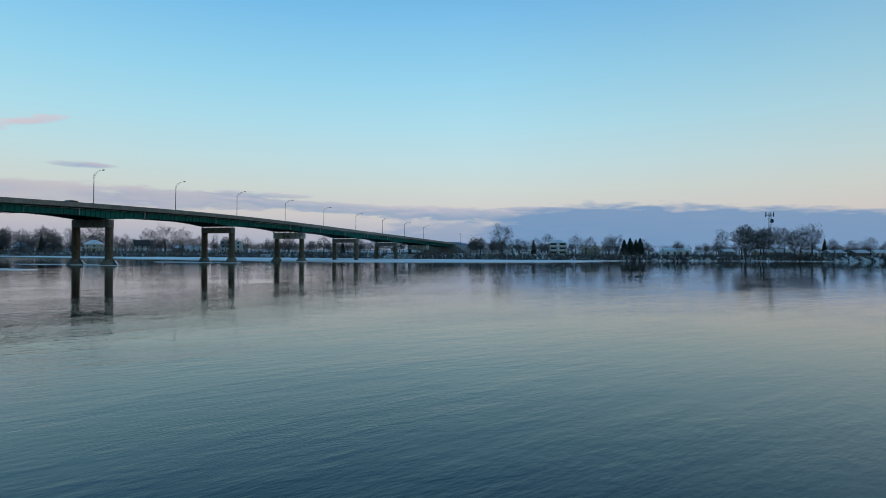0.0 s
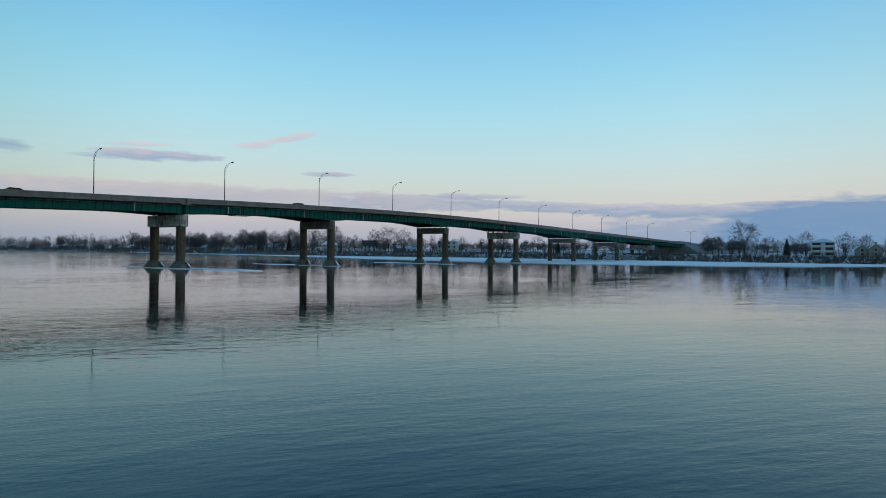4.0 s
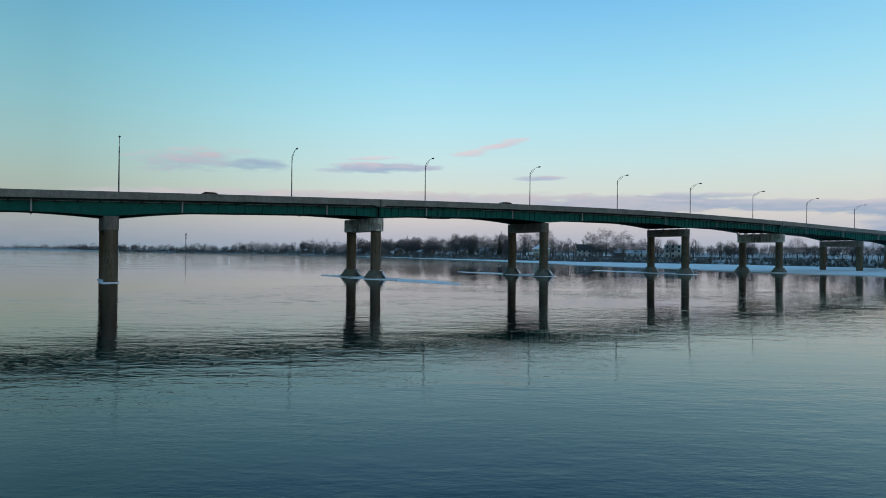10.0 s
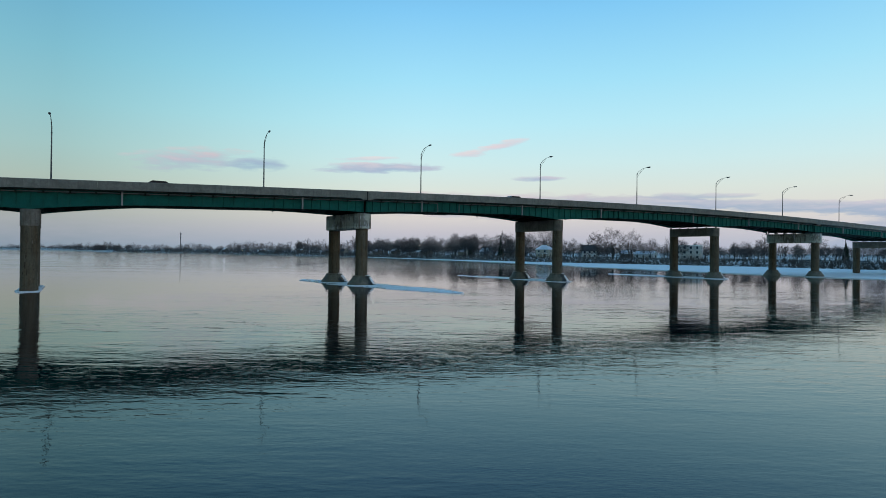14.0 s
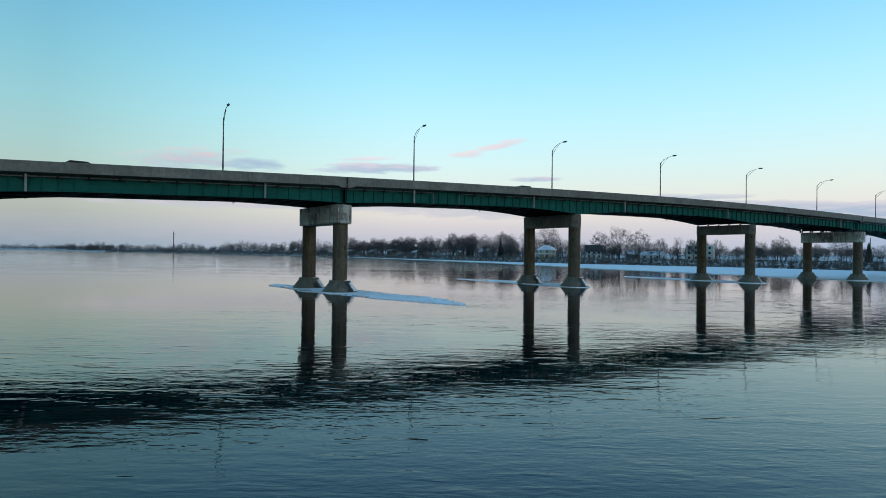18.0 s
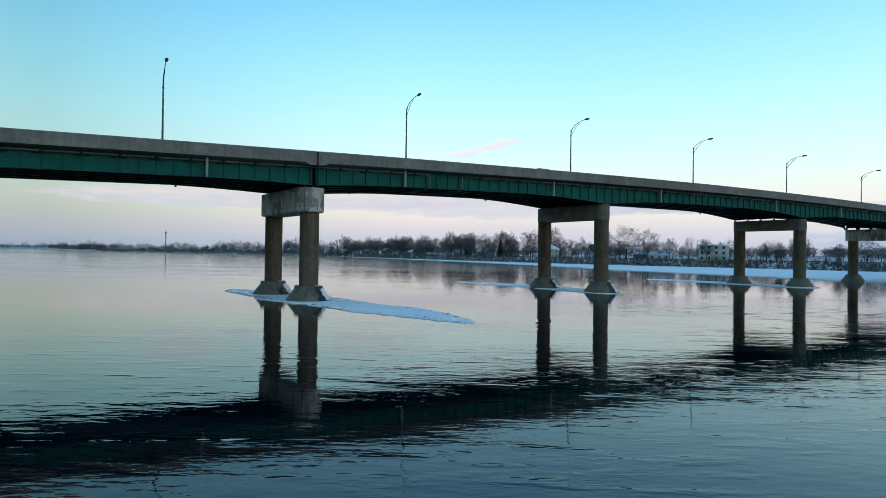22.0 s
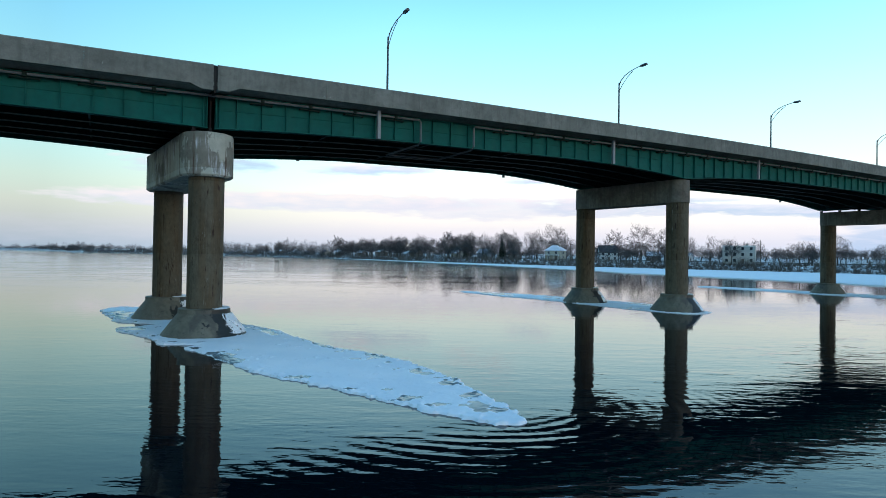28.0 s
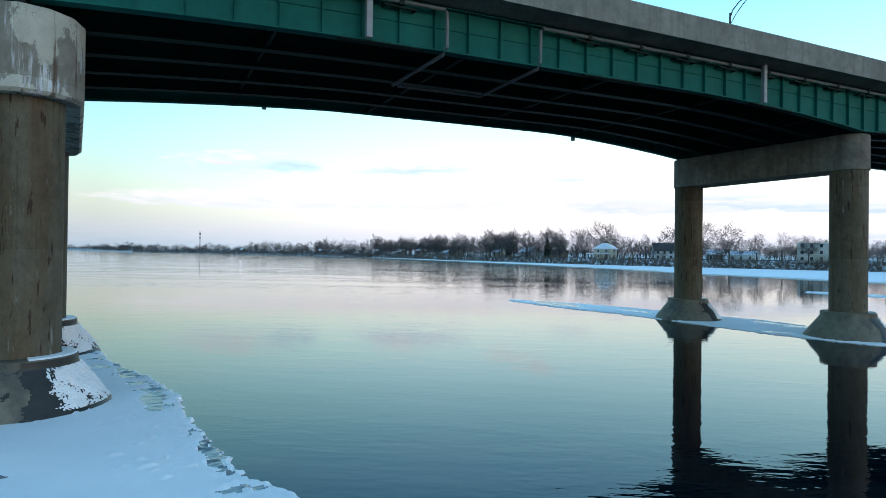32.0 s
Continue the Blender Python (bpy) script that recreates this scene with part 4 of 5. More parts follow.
# ---- ice floes round the piers ----
def inside_depth(px, py, poly):
    """Distance of the points inside the closed outline (negative outside)."""
    best, hit = np.full(px.shape, 1e9), np.zeros(px.shape, bool)
    for i, a in enumerate(poly):
        b = poly[i - 1]
        dx, dy = b[0] - a[0], b[1] - a[1]
        if a[1] != b[1]:
            hit ^= ((a[1] > py) != (b[1] > py)) & (px < dx * (py - a[1]) / dy + a[0])
        u = np.clip(((px - a[0]) * dx + (py - a[1]) * dy) / (dx * dx + dy * dy + 1e-9), 0, 1)
        best = np.minimum(best, np.hypot(px - a[0] - u * dx, py - a[1] - u * dy))
    return np.where(hit, best, -best)


def ease(v, lo, hi):
    u = max(0.0, min(1.0, (v - lo) / (hi - lo)))
    return u * u * (3 - 2 * u)


def floe(outline, step, label, thick=0.15, thin=()):
    """A snowy floe with a crumbled edge, melt pools near its rim, and thin grey ice in places."""
    line = along(list(outline) + [outline[0]], 0.6)
    poly = [(p.x, p.y) for p in line[:-1]]
    xs = np.arange(min(p[0] for p in poly) - 0.5, max(p[0] for p in poly) + 0.5, step)
    ys = np.arange(min(p[1] for p in poly) - 0.5, max(p[1] for p in poly) + 0.5, step)
    depth = inside_depth(*np.meshgrid(xs, ys), poly)
    idx, v, wets = {}, [], []
    for j, y in enumerate(ys):
        for i, x in enumerate(xs):
            d = float(depth[j, i])
            if d < -0.45:
                continue
            q = Vector((float(x), float(y), 0))
            e = d + 0.2 * noise.noise(q * 0.9) + 0.16 * noise.noise(q * 2.6) + 0.1 * noise.noise(q * 6.0)
            z = -0.08 + (thick + 0.04) * ease(e, -0.10, 0.07)
            rim = max(0.0, 1 - abs(e - 0.3) / 0.6)
            z += rim * (0.02 * noise.noise(q * 3.2) + 0.022 * noise.noise(q * 8.0) + 0.035 * ease(noise.noise(q * 4.4 + Vector((7, 2, 1))), 0.1, 0.45)) + 0.014 * noise.noise(q * 0.8) + 0.008 * noise.noise(q * 3.0)
            # crumbs of snow here and there, in drifts
            z += 0.045 * ease(noise.noise(q * 3.6 + Vector((2, 9, 3))), 0.34, 0.6) * ease(noise.noise(q * 0.45 + Vector((5, 1, 8))), -0.05, 0.3)
            # melt pools, many along the rim and few inside
            pool = noise.noise(Vector((q.x * 1.3 + 3, q.y * 1.5 + 1, 0.5))) + 0.4 * noise.noise(q * 5.0 + Vector((1, 6, 2)))
            need = 0.2 + 0.25 * ease(d, 0.35, 1.3) + 0.14 * ease(d, 1.6, 2.6)
            wet = ease(pool, need, need + 0.07) * ease(e, 0.02, 0.15)
            for cx, cy, rx, ry in thin:
                w = 1.0 - ((q.x - cx) / rx) ** 2 - ((q.y - cy) / ry) ** 2 + 0.9 * noise.noise(q * 0.9 + Vector((4, 4, 0))) + 0.45 * noise.noise(q * 2.7) + 0.2 * noise.noise(q * 7.0)
                wet = max(wet, ease(w, 0.2, 0.4) * ease(e, -0.05, 0.0))
            z -= 0.022 * wet
            idx[i, j] = len(v)
            v.append((q.x, q.y, z))
            wets.append(wet)
    dry, grey = [], []
    for i, j in list(idx):
        q = [(i, j), (i + 1, j), (i + 1, j + 1), (i, j + 1)]
        if all(c in idx for c in q) and max(v[idx[c]][2] for c in q) > 0.0:
            (grey if min(wets[idx[c]] for c in q) > 0.55 else dry).append(tuple(idx[c] for c in q))
    ob = thing("ice_floe", label, "ice floe", "ice floes at the piers")
    # every patch of thin ice is a part of its own; crumbs of it stay with the crust
    owner = {}

    def root(c):
        while owner.setdefault(c, c) != c:
            c = owner[c]
        return c

    for q in grey:
        for c in q[1:]:
            owner[root(c)] = root(q[0])
    patches = collections.defaultdict(list)
    for q in grey:
        patches[root(q[0])].append(q)
    big = [f for f in patches.values() if len(f) > 14]
    dry += [q for f in patches.values() if len(f) <= 14 for q in f]
    for name, f, mat in [("snow_crust", dry, FLOE)] + [("thin_ice", f, THINICE) for f in big]:
        used = sorted({c for q in f for c in q})
        back = {c: n for n, c in enumerate(used)}
        if f:
            part(name, Shape().add([v[c] for c in used], [tuple(back[c] for c in q) for q in f]), mat, ob, "grey wet thin ice showing through the snow" if mat is THINICE else "", True)
    return ob


floe([(-5.0, 17.5), (-3.2, 20), (0.6, 12.5), (1.9, 7.0), (3.15, 3.4), (4.0, 0.3), (4.5, -4.5), (5.25, -8.2), (6.15, -10.4), (6.55, -13), (6.6, -16.3), (6.3, -18.5),
      (6.0, -21), (5.4, -22.8), (4.7, -22.7), (3.9, -21.4), (2.9, -18.8), (2.0, -16.4), (1.2, -14.6), (0.2, -12.5), (-0.4, -10), (-0.9, -7), (-1.5, -4.9), (-0.7, -4.1),
      (-2.3, -3.3), (-2.8, -0.6), (-3.8, 2.3), (-4.2, 4.6), (-1.9, 5.8), (-4.2, 8.6), (-4.3, 11), (-4.8, 14)],
     0.06, "long snow-covered ice floe with grey melt pools along its edges", 0.115, ((-0.5, -8.6, 0.9, 2.4), (-3.4, 3.8, 0.9, 1.2), (-3.8, 13, 1.0, 3.0), (5.0, -20.9, 0.6, 1.0), (2.6, 5.2, 0.5, 2.5), (3.5, -0.6, 0.4, 2.2), (4.7, -6.3, 0.3, 1.5)))
floe([(35.6, 30.5), (37.6, 28.5), (40.6, 22.0), (42.4, 14.0), (43.4, 8.0), (42.9, 2.0), (41.6, -2.4), (38.4, -2.5), (37.3, 2.0), (37.0, 9.0), (36.9, 15), (35.8, 22)],
     0.14, "narrow snowy ice floe trailing between the pier's columns", 0.11, ((37.4, 25.0, 1.6, 4.5), (39.5, 17.0, 0.5, 4.0), (42.3, 6.0, 0.5, 4.0)))
floe([(82.6, 30.0), (85.0, 29), (87.0, 20.0), (88.5, 11.0), (88.3, 0.0), (86.5, -3.4), (83.5, -3.0), (82.6, 3.0), (82.7, 14)], 0.3,
     "narrow snowy ice floe trailing between the pier's columns")
floe([(-45.6, 11.0), (-43.2, 11.1), (-42.9, 5.0), (-42.6, -2.3), (-43.7, -2.7), (-44.9, -2.3), (-45.3, 5)], 0.12, "thin snowy ice collar round the pier")


# ---- bare winter trees ----
def grow(height, spread, seed, tips=330, twig_r=0.038, low=0.26, sub=3, limb_r=1.0):
    """A bare tree: its limbs fork again and again towards points strewn through a domed crown. Wood in one shape, twigs in another."""
    rnd = random.Random(seed)
    wood, twigs = Shape(), Shape()
    aims = []
    while len(aims) < tips:
        q = Vector((rnd.gauss(0, 1), rnd.gauss(0, 1), rnd.gauss(0, 1))).normalized()
        bulge = 0.84 + 0.4 * noise.noise(q * 1.7 + Vector((seed, 0, 0)))
        q = q * bulge * rnd.uniform(0.1, 1.0) ** 0.42
        z = height * (0.55 + 0.45 * q.z)
        if z > low * height:
            aims.append(Vector((q.x * height * 0.37 * spread, q.y * height * 0.37 * spread, z)))

    def twig(p, q, r):
        b = (q - p).orthogonal().normalized() * r
        c = b.cross((q - p).normalized())
        twigs.add([tuple(p + b), tuple(p - b * 0.5 + c), tuple(p - b * 0.5 - c), tuple(q)], [(0, 1, 3), (1, 2, 3)])

    def fork(p, way, pts, r, level):
        if len(pts) <= 2:
            for q in pts:
                twig(p, q, max(twig_r, r * 0.7))
                d = (q - p).normalized()
                for k in range(sub):
                    at = p.lerp(q, rnd.uniform(0.35, 1.0))
                    jit = Vector((rnd.uniform(-1, 1), rnd.uniform(-1, 1), rnd.uniform(-0.4, 1.0)))
                    twig(at, at + (d + jit * 0.8).normalized() * height * rnd.uniform(0.035, 0.085), twig_r * 0.8)
            return
        n = 2 if level and rnd.random() < 0.55 else 3 if level else 4
        seeds = [rnd.choice(pts)]
        while len(seeds) < min(n, len(pts)):
            seeds.append(max(pts, key=lambda c: min((c - o).length for o in seeds)))
        groups = [[] for o in seeds]
        for c in pts:
            groups[min(range(len(seeds)), key=lambda k: (c - seeds[k]).length)].append(c)
        for g in groups:
            if not g:
                continue
            mid = sum(g, Vector()) / len(g)
            rr = max(twig_r, r * math.sqrt(len(g) / len(pts)) * 0.92)
            q = p.lerp(mid, rnd.uniform(0.36, 0.5))
            bend = p.lerp(q, 0.5) + (way * 0.35 + Vector((rnd.uniform(-1, 1), rnd.uniform(-1, 1), rnd.uniform(-0.2, 0.8))) * 0.12) * (q - p).length * 0.4
            (wood if level < 2 else twigs).tube([p, bend, q], [rr, rr * 0.85, rr * 0.72], 5 if level < 2 else 3, False)
            fork(q, (q - bend).normalized(), g, rr * 0.72, level + 1)

    base = height * rnd.uniform(0.15, 0.24)
    r0 = height * 0.017 * limb_r
    wood.tube([(0, 0, -0.02 * height), (0, 0, base * 0.5), (0.02, 0.01, base)], [r0 * 1.25, r0 * 1.02, r0], 7, False)
    fork(Vector((0.02, 0.01, base * 0.98)), Vector((0, 0, 1)), aims, r0 * 0.9, 0)
    return wood, twigs


VARIANTS = []
for k, (h, sp, tips, low) in enumerate(((20, 1.05, 560, 0.18), (18, 0.9, 480, 0.18), (15, 1.2, 520, 0.13), (12, 1.1, 440, 0.12), (22, 0.85, 520, 0.2), (9, 1.1, 300, 0.1), (16, 1.05, 540, 0.15), (13, 0.6, 200, 0.15))):
    w, tw = grow(h, sp, 40 + k, tips, low=low)
    VARIANTS.append((h, w.mesh("trunk", BARK), tw.mesh("crown", TWIG)))


def ground_z(d):
    return float(np.interp(d, (0, 0.6, 3, 6, 10, 22, 60, 160, 420, 1200), (-0.3, 0.35, 1.3, 2.3, 2.7, 3.0, 3.3, 4.0, 6.0, 10.0)))


TREES = []


def tree(x, y, z, height, kind, label, group="trees along the east bank"):
    h, trunk, crown = VARIANTS[kind]
    s = height / h
    t = thing("tree", label, "tree", group, at=pose(x, y, z, 0, 0, random.uniform(0, 360)) @ Matrix.Diagonal((s * random.uniform(0.95, 1.15), s, s, 1)))
    part("trunk", trunk, BARK, t)
    part("crown", crown, TWIG, t)
    TREES.append((x, y))
    return t


toe_pts = along(TOE, 3.0)
cum = [0.0]
for a, b in zip(toe_pts, toe_pts[1:]):
    cum.append(cum[-1] + (b - a).length)


def shore(y_or_s, back, by="y"):
    """A point that lies back metres behind the toe of the bank at that y."""
    i = min(range(2, len(toe_pts) - 2), key=lambda k: abs(toe_pts[k].y - y_or_s))
    w = (toe_pts[i + 2] - toe_pts[i - 2]).normalized()
    q = toe_pts[i] + Vector((w.y, -w.x, 0)) * back
    return q.x, q.y, ground_z(back)


BARE = ("tall bare deciduous tree on the snowy bank", "bare spreading tree with fine dark twigs", "slender bare tree beside the river road")
rt = random.Random(5)
# single trees that stand out
for x, y, z, h, k, lab in (
        (236, 247, 3.2, 24, 0, "very tall bare elm-like tree behind the cream villa"), (229, 262, 3.2, 19, 1, BARE[0]), (206, 184, 3.2, 13, 7, "slender pale bare tree beside the villa"),
        (212, 158, 3.2, 19.5, 0, "tall bare tree beside the black-roofed house"), (216, 148, 3.2, 16.5, 2, BARE[1]), (222, 140, 3.2, 12, 6, BARE[1]), (226, 132, 3.2, 13, 7, BARE[2]),
        (217.5, 116, 3.2, 11, 3, "round-crowned bare tree beside the apartment block"), (232, 97, 3.2, 10, 7, BARE[2]), (284, -38, 3.2, 21, 0, "tall broad bare tree beside the bridge approach"),
        (271, -52, 3.0, 11, 3, BARE[2]), (280, -60, 3.0, 11, 2, BARE[1]), (285, -66, 3.0, 14, 1, BARE[2]), (290, -82, 3.0, 13, 2, BARE[1]), (296, -89, 3.0, 12, 6, BARE[1]),
        (270, -103, 3.0, 12, 2, BARE[1]), (276, -107, 3.0, 13, 0, BARE[0]), (283, -121, 3.0, 10, 6, BARE[1])):
    tree(x, y, z, h, k, lab)
# trees on the slope of the approach road
for i in range(16):
    x = 300 + i * 5.5 + rt.uniform(-2, 2)
    tree(x, -9.5 - rt.uniform(0, 6), 3.2, rt.uniform(9, 13), rt.choice((1, 3, 4, 5)), BARE[2], "trees beside the bridge approach")
for i in range(18):
    tree(rt.uniform(288, 470), rt.uniform(19, 48), 3.4, rt.uniform(6, 11), rt.choice((0, 1, 2, 3, 4, 6, 6)), BARE[1], "trees beside the bridge approach")
# the bank upriver, left of the bridge
y = 92.0
while y < 520:
    for row in range(2):
        back = rt.uniform(8, 17) if row == 0 else rt.uniform(22, 55)
        X, Y, Z = shore(y + rt.uniform(-3, 3), back)
        if min((math.hypot(X - a, Y - b) for a, b in TREES), default=99) > 4.0 and not (190 < Y < 222 and back < 24) and not (95 < Y < 190 and back < 30 and rt.random() < 0.75):
            big = rt.random()
            tall = (rt.uniform(12.5, 17.5) if big > 0.4 else rt.uniform(8, 12.5)) * (0.7 if Y < 200 else 1.12)
            tree(X, Y, Z, tall, rt.choice((0, 1, 2, 3, 4, 6, 6)), rt.choice(BARE))
    y += 4.6 if y < 260 else 5.6
for i in range(26):
    X, Y, Z = shore(rt.uniform(24, 200), rt.uniform(13, 60))
    if min(math.hypot(X - a, Y - b) for a, b in TREES) > 4.5 and not 130 < Y < 150:
        tree(X, Y, Z, rt.uniform(7, 13), rt.choice((0, 1, 2, 3, 4, 6, 6)), rt.choice(BARE))
# the bank by the bridge's east end and downriver
for y0, y1, step, lo, hi in ((30, 92, 5, 6, 9.5), (-62, -22, 12, 7, 11), (-176, -122, 7, 7, 11), (-222, -180, 3.6, 17, 21.5), (-330, -224, 6, 8, 13)):
    y = y0
    while y < y1:
        X, Y, Z = shore(y, rt.uniform(14, 45))
        tree(X, Y, Z, rt.uniform(lo, hi), rt.choice((0, 1, 2, 3, 4, 6, 6)), rt.choice(BARE))
        y += step * rt.uniform(0.7, 1.3)


def spruce(x, y, z, h, wide=0.19):
    t = thing("spruce", "dark green narrow spruce tree on the snowy bank", "tree", "evergreens", at=pose(x, y, z))
    part("trunk", Shape().tube([(0, 0, -0.3), (0, 0, h * 0.95)], [h * 0.015, 0.02], 6), BARK, t)
    s, rnd = Shape(), random.Random(int(x * 7 + y))
    n = int(h * 26)
    for i in range(n):
        u = (i + rnd.random()) / n
        a, zz, r = rnd.uniform(0, 6.283), h * (0.08 + 0.9 * u), h * wide * (1 - u) ** 0.7 + 0.12
        r *= rnd.uniform(0.7, 1.1)
        c, sn = math.cos(a), math.sin(a)
        w = 0.16 * r + 0.12
        s.add([(0, 0, zz + 0.15), (r * c - w * sn, r * sn + w * c, zz - 0.28 * r), (r * c + w * sn, r * sn - w * c, zz - 0.28 * r), (r * 0.6 * c, r * 0.6 * sn, zz - 0.5 * r - 0.2), (1.12 * r * c, 1.12 * r * sn, zz - 0.2 * r)],
              [(0, 1, 4), (0, 4, 2), (0, 3, 1), (0, 2, 3), (1, 3, 2, 4)])
    part("needles", s, NEEDLE, t)


for x, y, h in ((199, 250, 12), (283, -58, 9), (274, -111, 9), (277, -114, 10), (280, -117, 9), (284, -119, 10), (263, 62, 9), (205, 300, 9), (360, -225, 11)):
    spruce(x, y, 3.0, h, 0.3 if -125 < y < -105 else 0.19)


# far woods: one joined mesh of small bare trees
def far_woods(rows, seed, name, label):
    rnd = random.Random(seed)
    verts, faces = [], []
    base = []
    for k in range(5):
        wood, fine = grow(1.0, (0.95, 1.2, 0.8, 1.05, 1.35)[k], 70 + k, 52, 0.0062, (0.10, 0.05, 0.14, 0.08, 0.02)[k], 2, 1.0)
        base.append((np.array(wood.v + fine.v), wood.f + [tuple(c + len(wood.v) for c in q) for q in fine.f]))
    n = 0
    for x, y, z, h in rows:
        bv, bf = base[rnd.randrange(5)]
        a = rnd.uniform(0, 6.283)
        c, s = math.cos(a), math.sin(a)
        wide = h * rnd.uniform(0.9, 1.35)
        q = np.stack([x + wide * (bv[:, 0] * c - bv[:, 1] * s), y + wide * (bv[:, 0] * s + bv[:, 1] * c), z + h * bv[:, 2]], 1)
        verts.extend(map(tuple, q.tolist()))
        faces.extend([tuple(i + n for i in g) for g in bf])
        n += len(bv)
    sh = Shape()
    sh.v, sh.f = verts, faces
    tagged(part(name, sh, TWIG), label, "woods", kind="stuff")


rows = []
rf = random.Random(9)
for i in range(2, len(toe_pts) - 2):
    p = toe_pts[i]
    w = (toe_pts[i + 2] - toe_pts[i - 2]).normalized()
    r = Vector((w.y, -w.x, 0))
    if p.y > 480:
        near = p.y < 1200
        for k in range(3 if near else 2):
            if rf.random() < (0.62 if near else 0.42):
                d = rf.uniform(7, 24) if k == 0 else rf.uniform(30, 90)
                q = p + r * d + w * rf.uniform(-2, 2)
                clump = noise.noise(Vector((q.x * 0.02, q.y * 0.02, 0)))
                rows.append((q.x, q.y, ground_z(d) - 0.5, (rf.uniform(6.5, 14) if p.y < 900 else rf.uniform(5, 10) if p.y < 1400 else rf.uniform(9, 15)) + 9 * max(0, clump + 0.1) + (rf.uniform(4, 9) if rf.random() < 0.16 else 0)))
        if p.y < 2000:
            for k in range(2):
                d = rf.uniform(3, 14)
                q = p + r * d + w * rf.uniform(-2, 2)
                rows.append((q.x, q.y, ground_z(d) - 0.6, rf.uniform(2.8, 6)))
    elif -450 < p.y <= 480:
        for k in range(2):
            d = rf.uniform(45, 100) if k == 0 and p.y > 190 else rf.uniform(110, 240)
            q = p + r * d + w * rf.uniform(-3, 3)
            if not -26 < q.y < 36:
                rows.append((q.x, q.y, ground_z(d) - 0.5, rf.uniform(6, 10)))
        # thickets between the houses
        for k in range(2):
            if p.y > 60 and rf.random() < 0.42:
                d = rf.uniform(24, 62)
                q = p + r * d + w * rf.uniform(-3, 3)
                rows.append((q.x, q.y, ground_z(d) - 0.5, rf.uniform(5, 9.5) + (3 if p.y > 200 else 0)))
        # the wooded rise farther inland
        for k in range(2):
            d = rf.uniform(300, 560)
            q = p + r * d + w * rf.uniform(-4, 4)
            if not -26 < q.y < 36 and i % 2:
                rows.append((q.x, q.y, ground_z(d) - 0.5, rf.uniform(9, 13)))
far_woods(rows, 3, "far_woods", "belt of bare grey-brown trees along the far bank")


# brush along the foot of the bank
def brush():
    rnd = random.Random(12)
    s = Shape()
    for i in range(2, len(toe_pts) - 2):
        p = toe_pts[i]
        if not -330 < p.y < 1300:
            continue
        w = (toe_pts[i + 2] - toe_pts[i - 2]).normalized()
        r = Vector((w.y, -w.x, 0))
        for k in range(24 if p.y < 190 else 13 if p.y < 520 else 9):
            if -4 < p.y < 14 or rnd.random() < (0.2 if 14 <= p.y < 190 else 0.1):
                continue
            d = 0.2 + 9.8 * rnd.random() ** 1.7
            c = p + r * d + w * rnd.uniform(-1.5, 1.5)
            h = rnd.uniform(1.0, 2.6) if rnd.random() < 0.8 else rnd.uniform(3.2, 6.0)
            z = ground_z(d) - 0.1
            for b in range(17):
                a, lean = rnd.uniform(0, 6.283), rnd.uniform(0.1, 0.55)
                e = Vector((c.x + h * lean * math.cos(a), c.y + h * lean * math.sin(a), z + h * rnd.uniform(0.6, 1.0)))
                o = Vector((c.x + 0.2 * math.cos(a), c.y + 0.2 * math.sin(a), z))
                u = Vector((-math.sin(a), math.cos(a), 0)) * 0.045
                s.add([tuple(o - u), tuple(o + u), tuple(o + Vector((0.05 * math.cos(a), 0.05 * math.sin(a), 0))), tuple(e)], [(0, 1, 3), (1, 2, 3)])
    return s


tagged(part("brush", brush(), BRUSH), "dry leafless brush and saplings along the bank", "brush", kind="stuff")


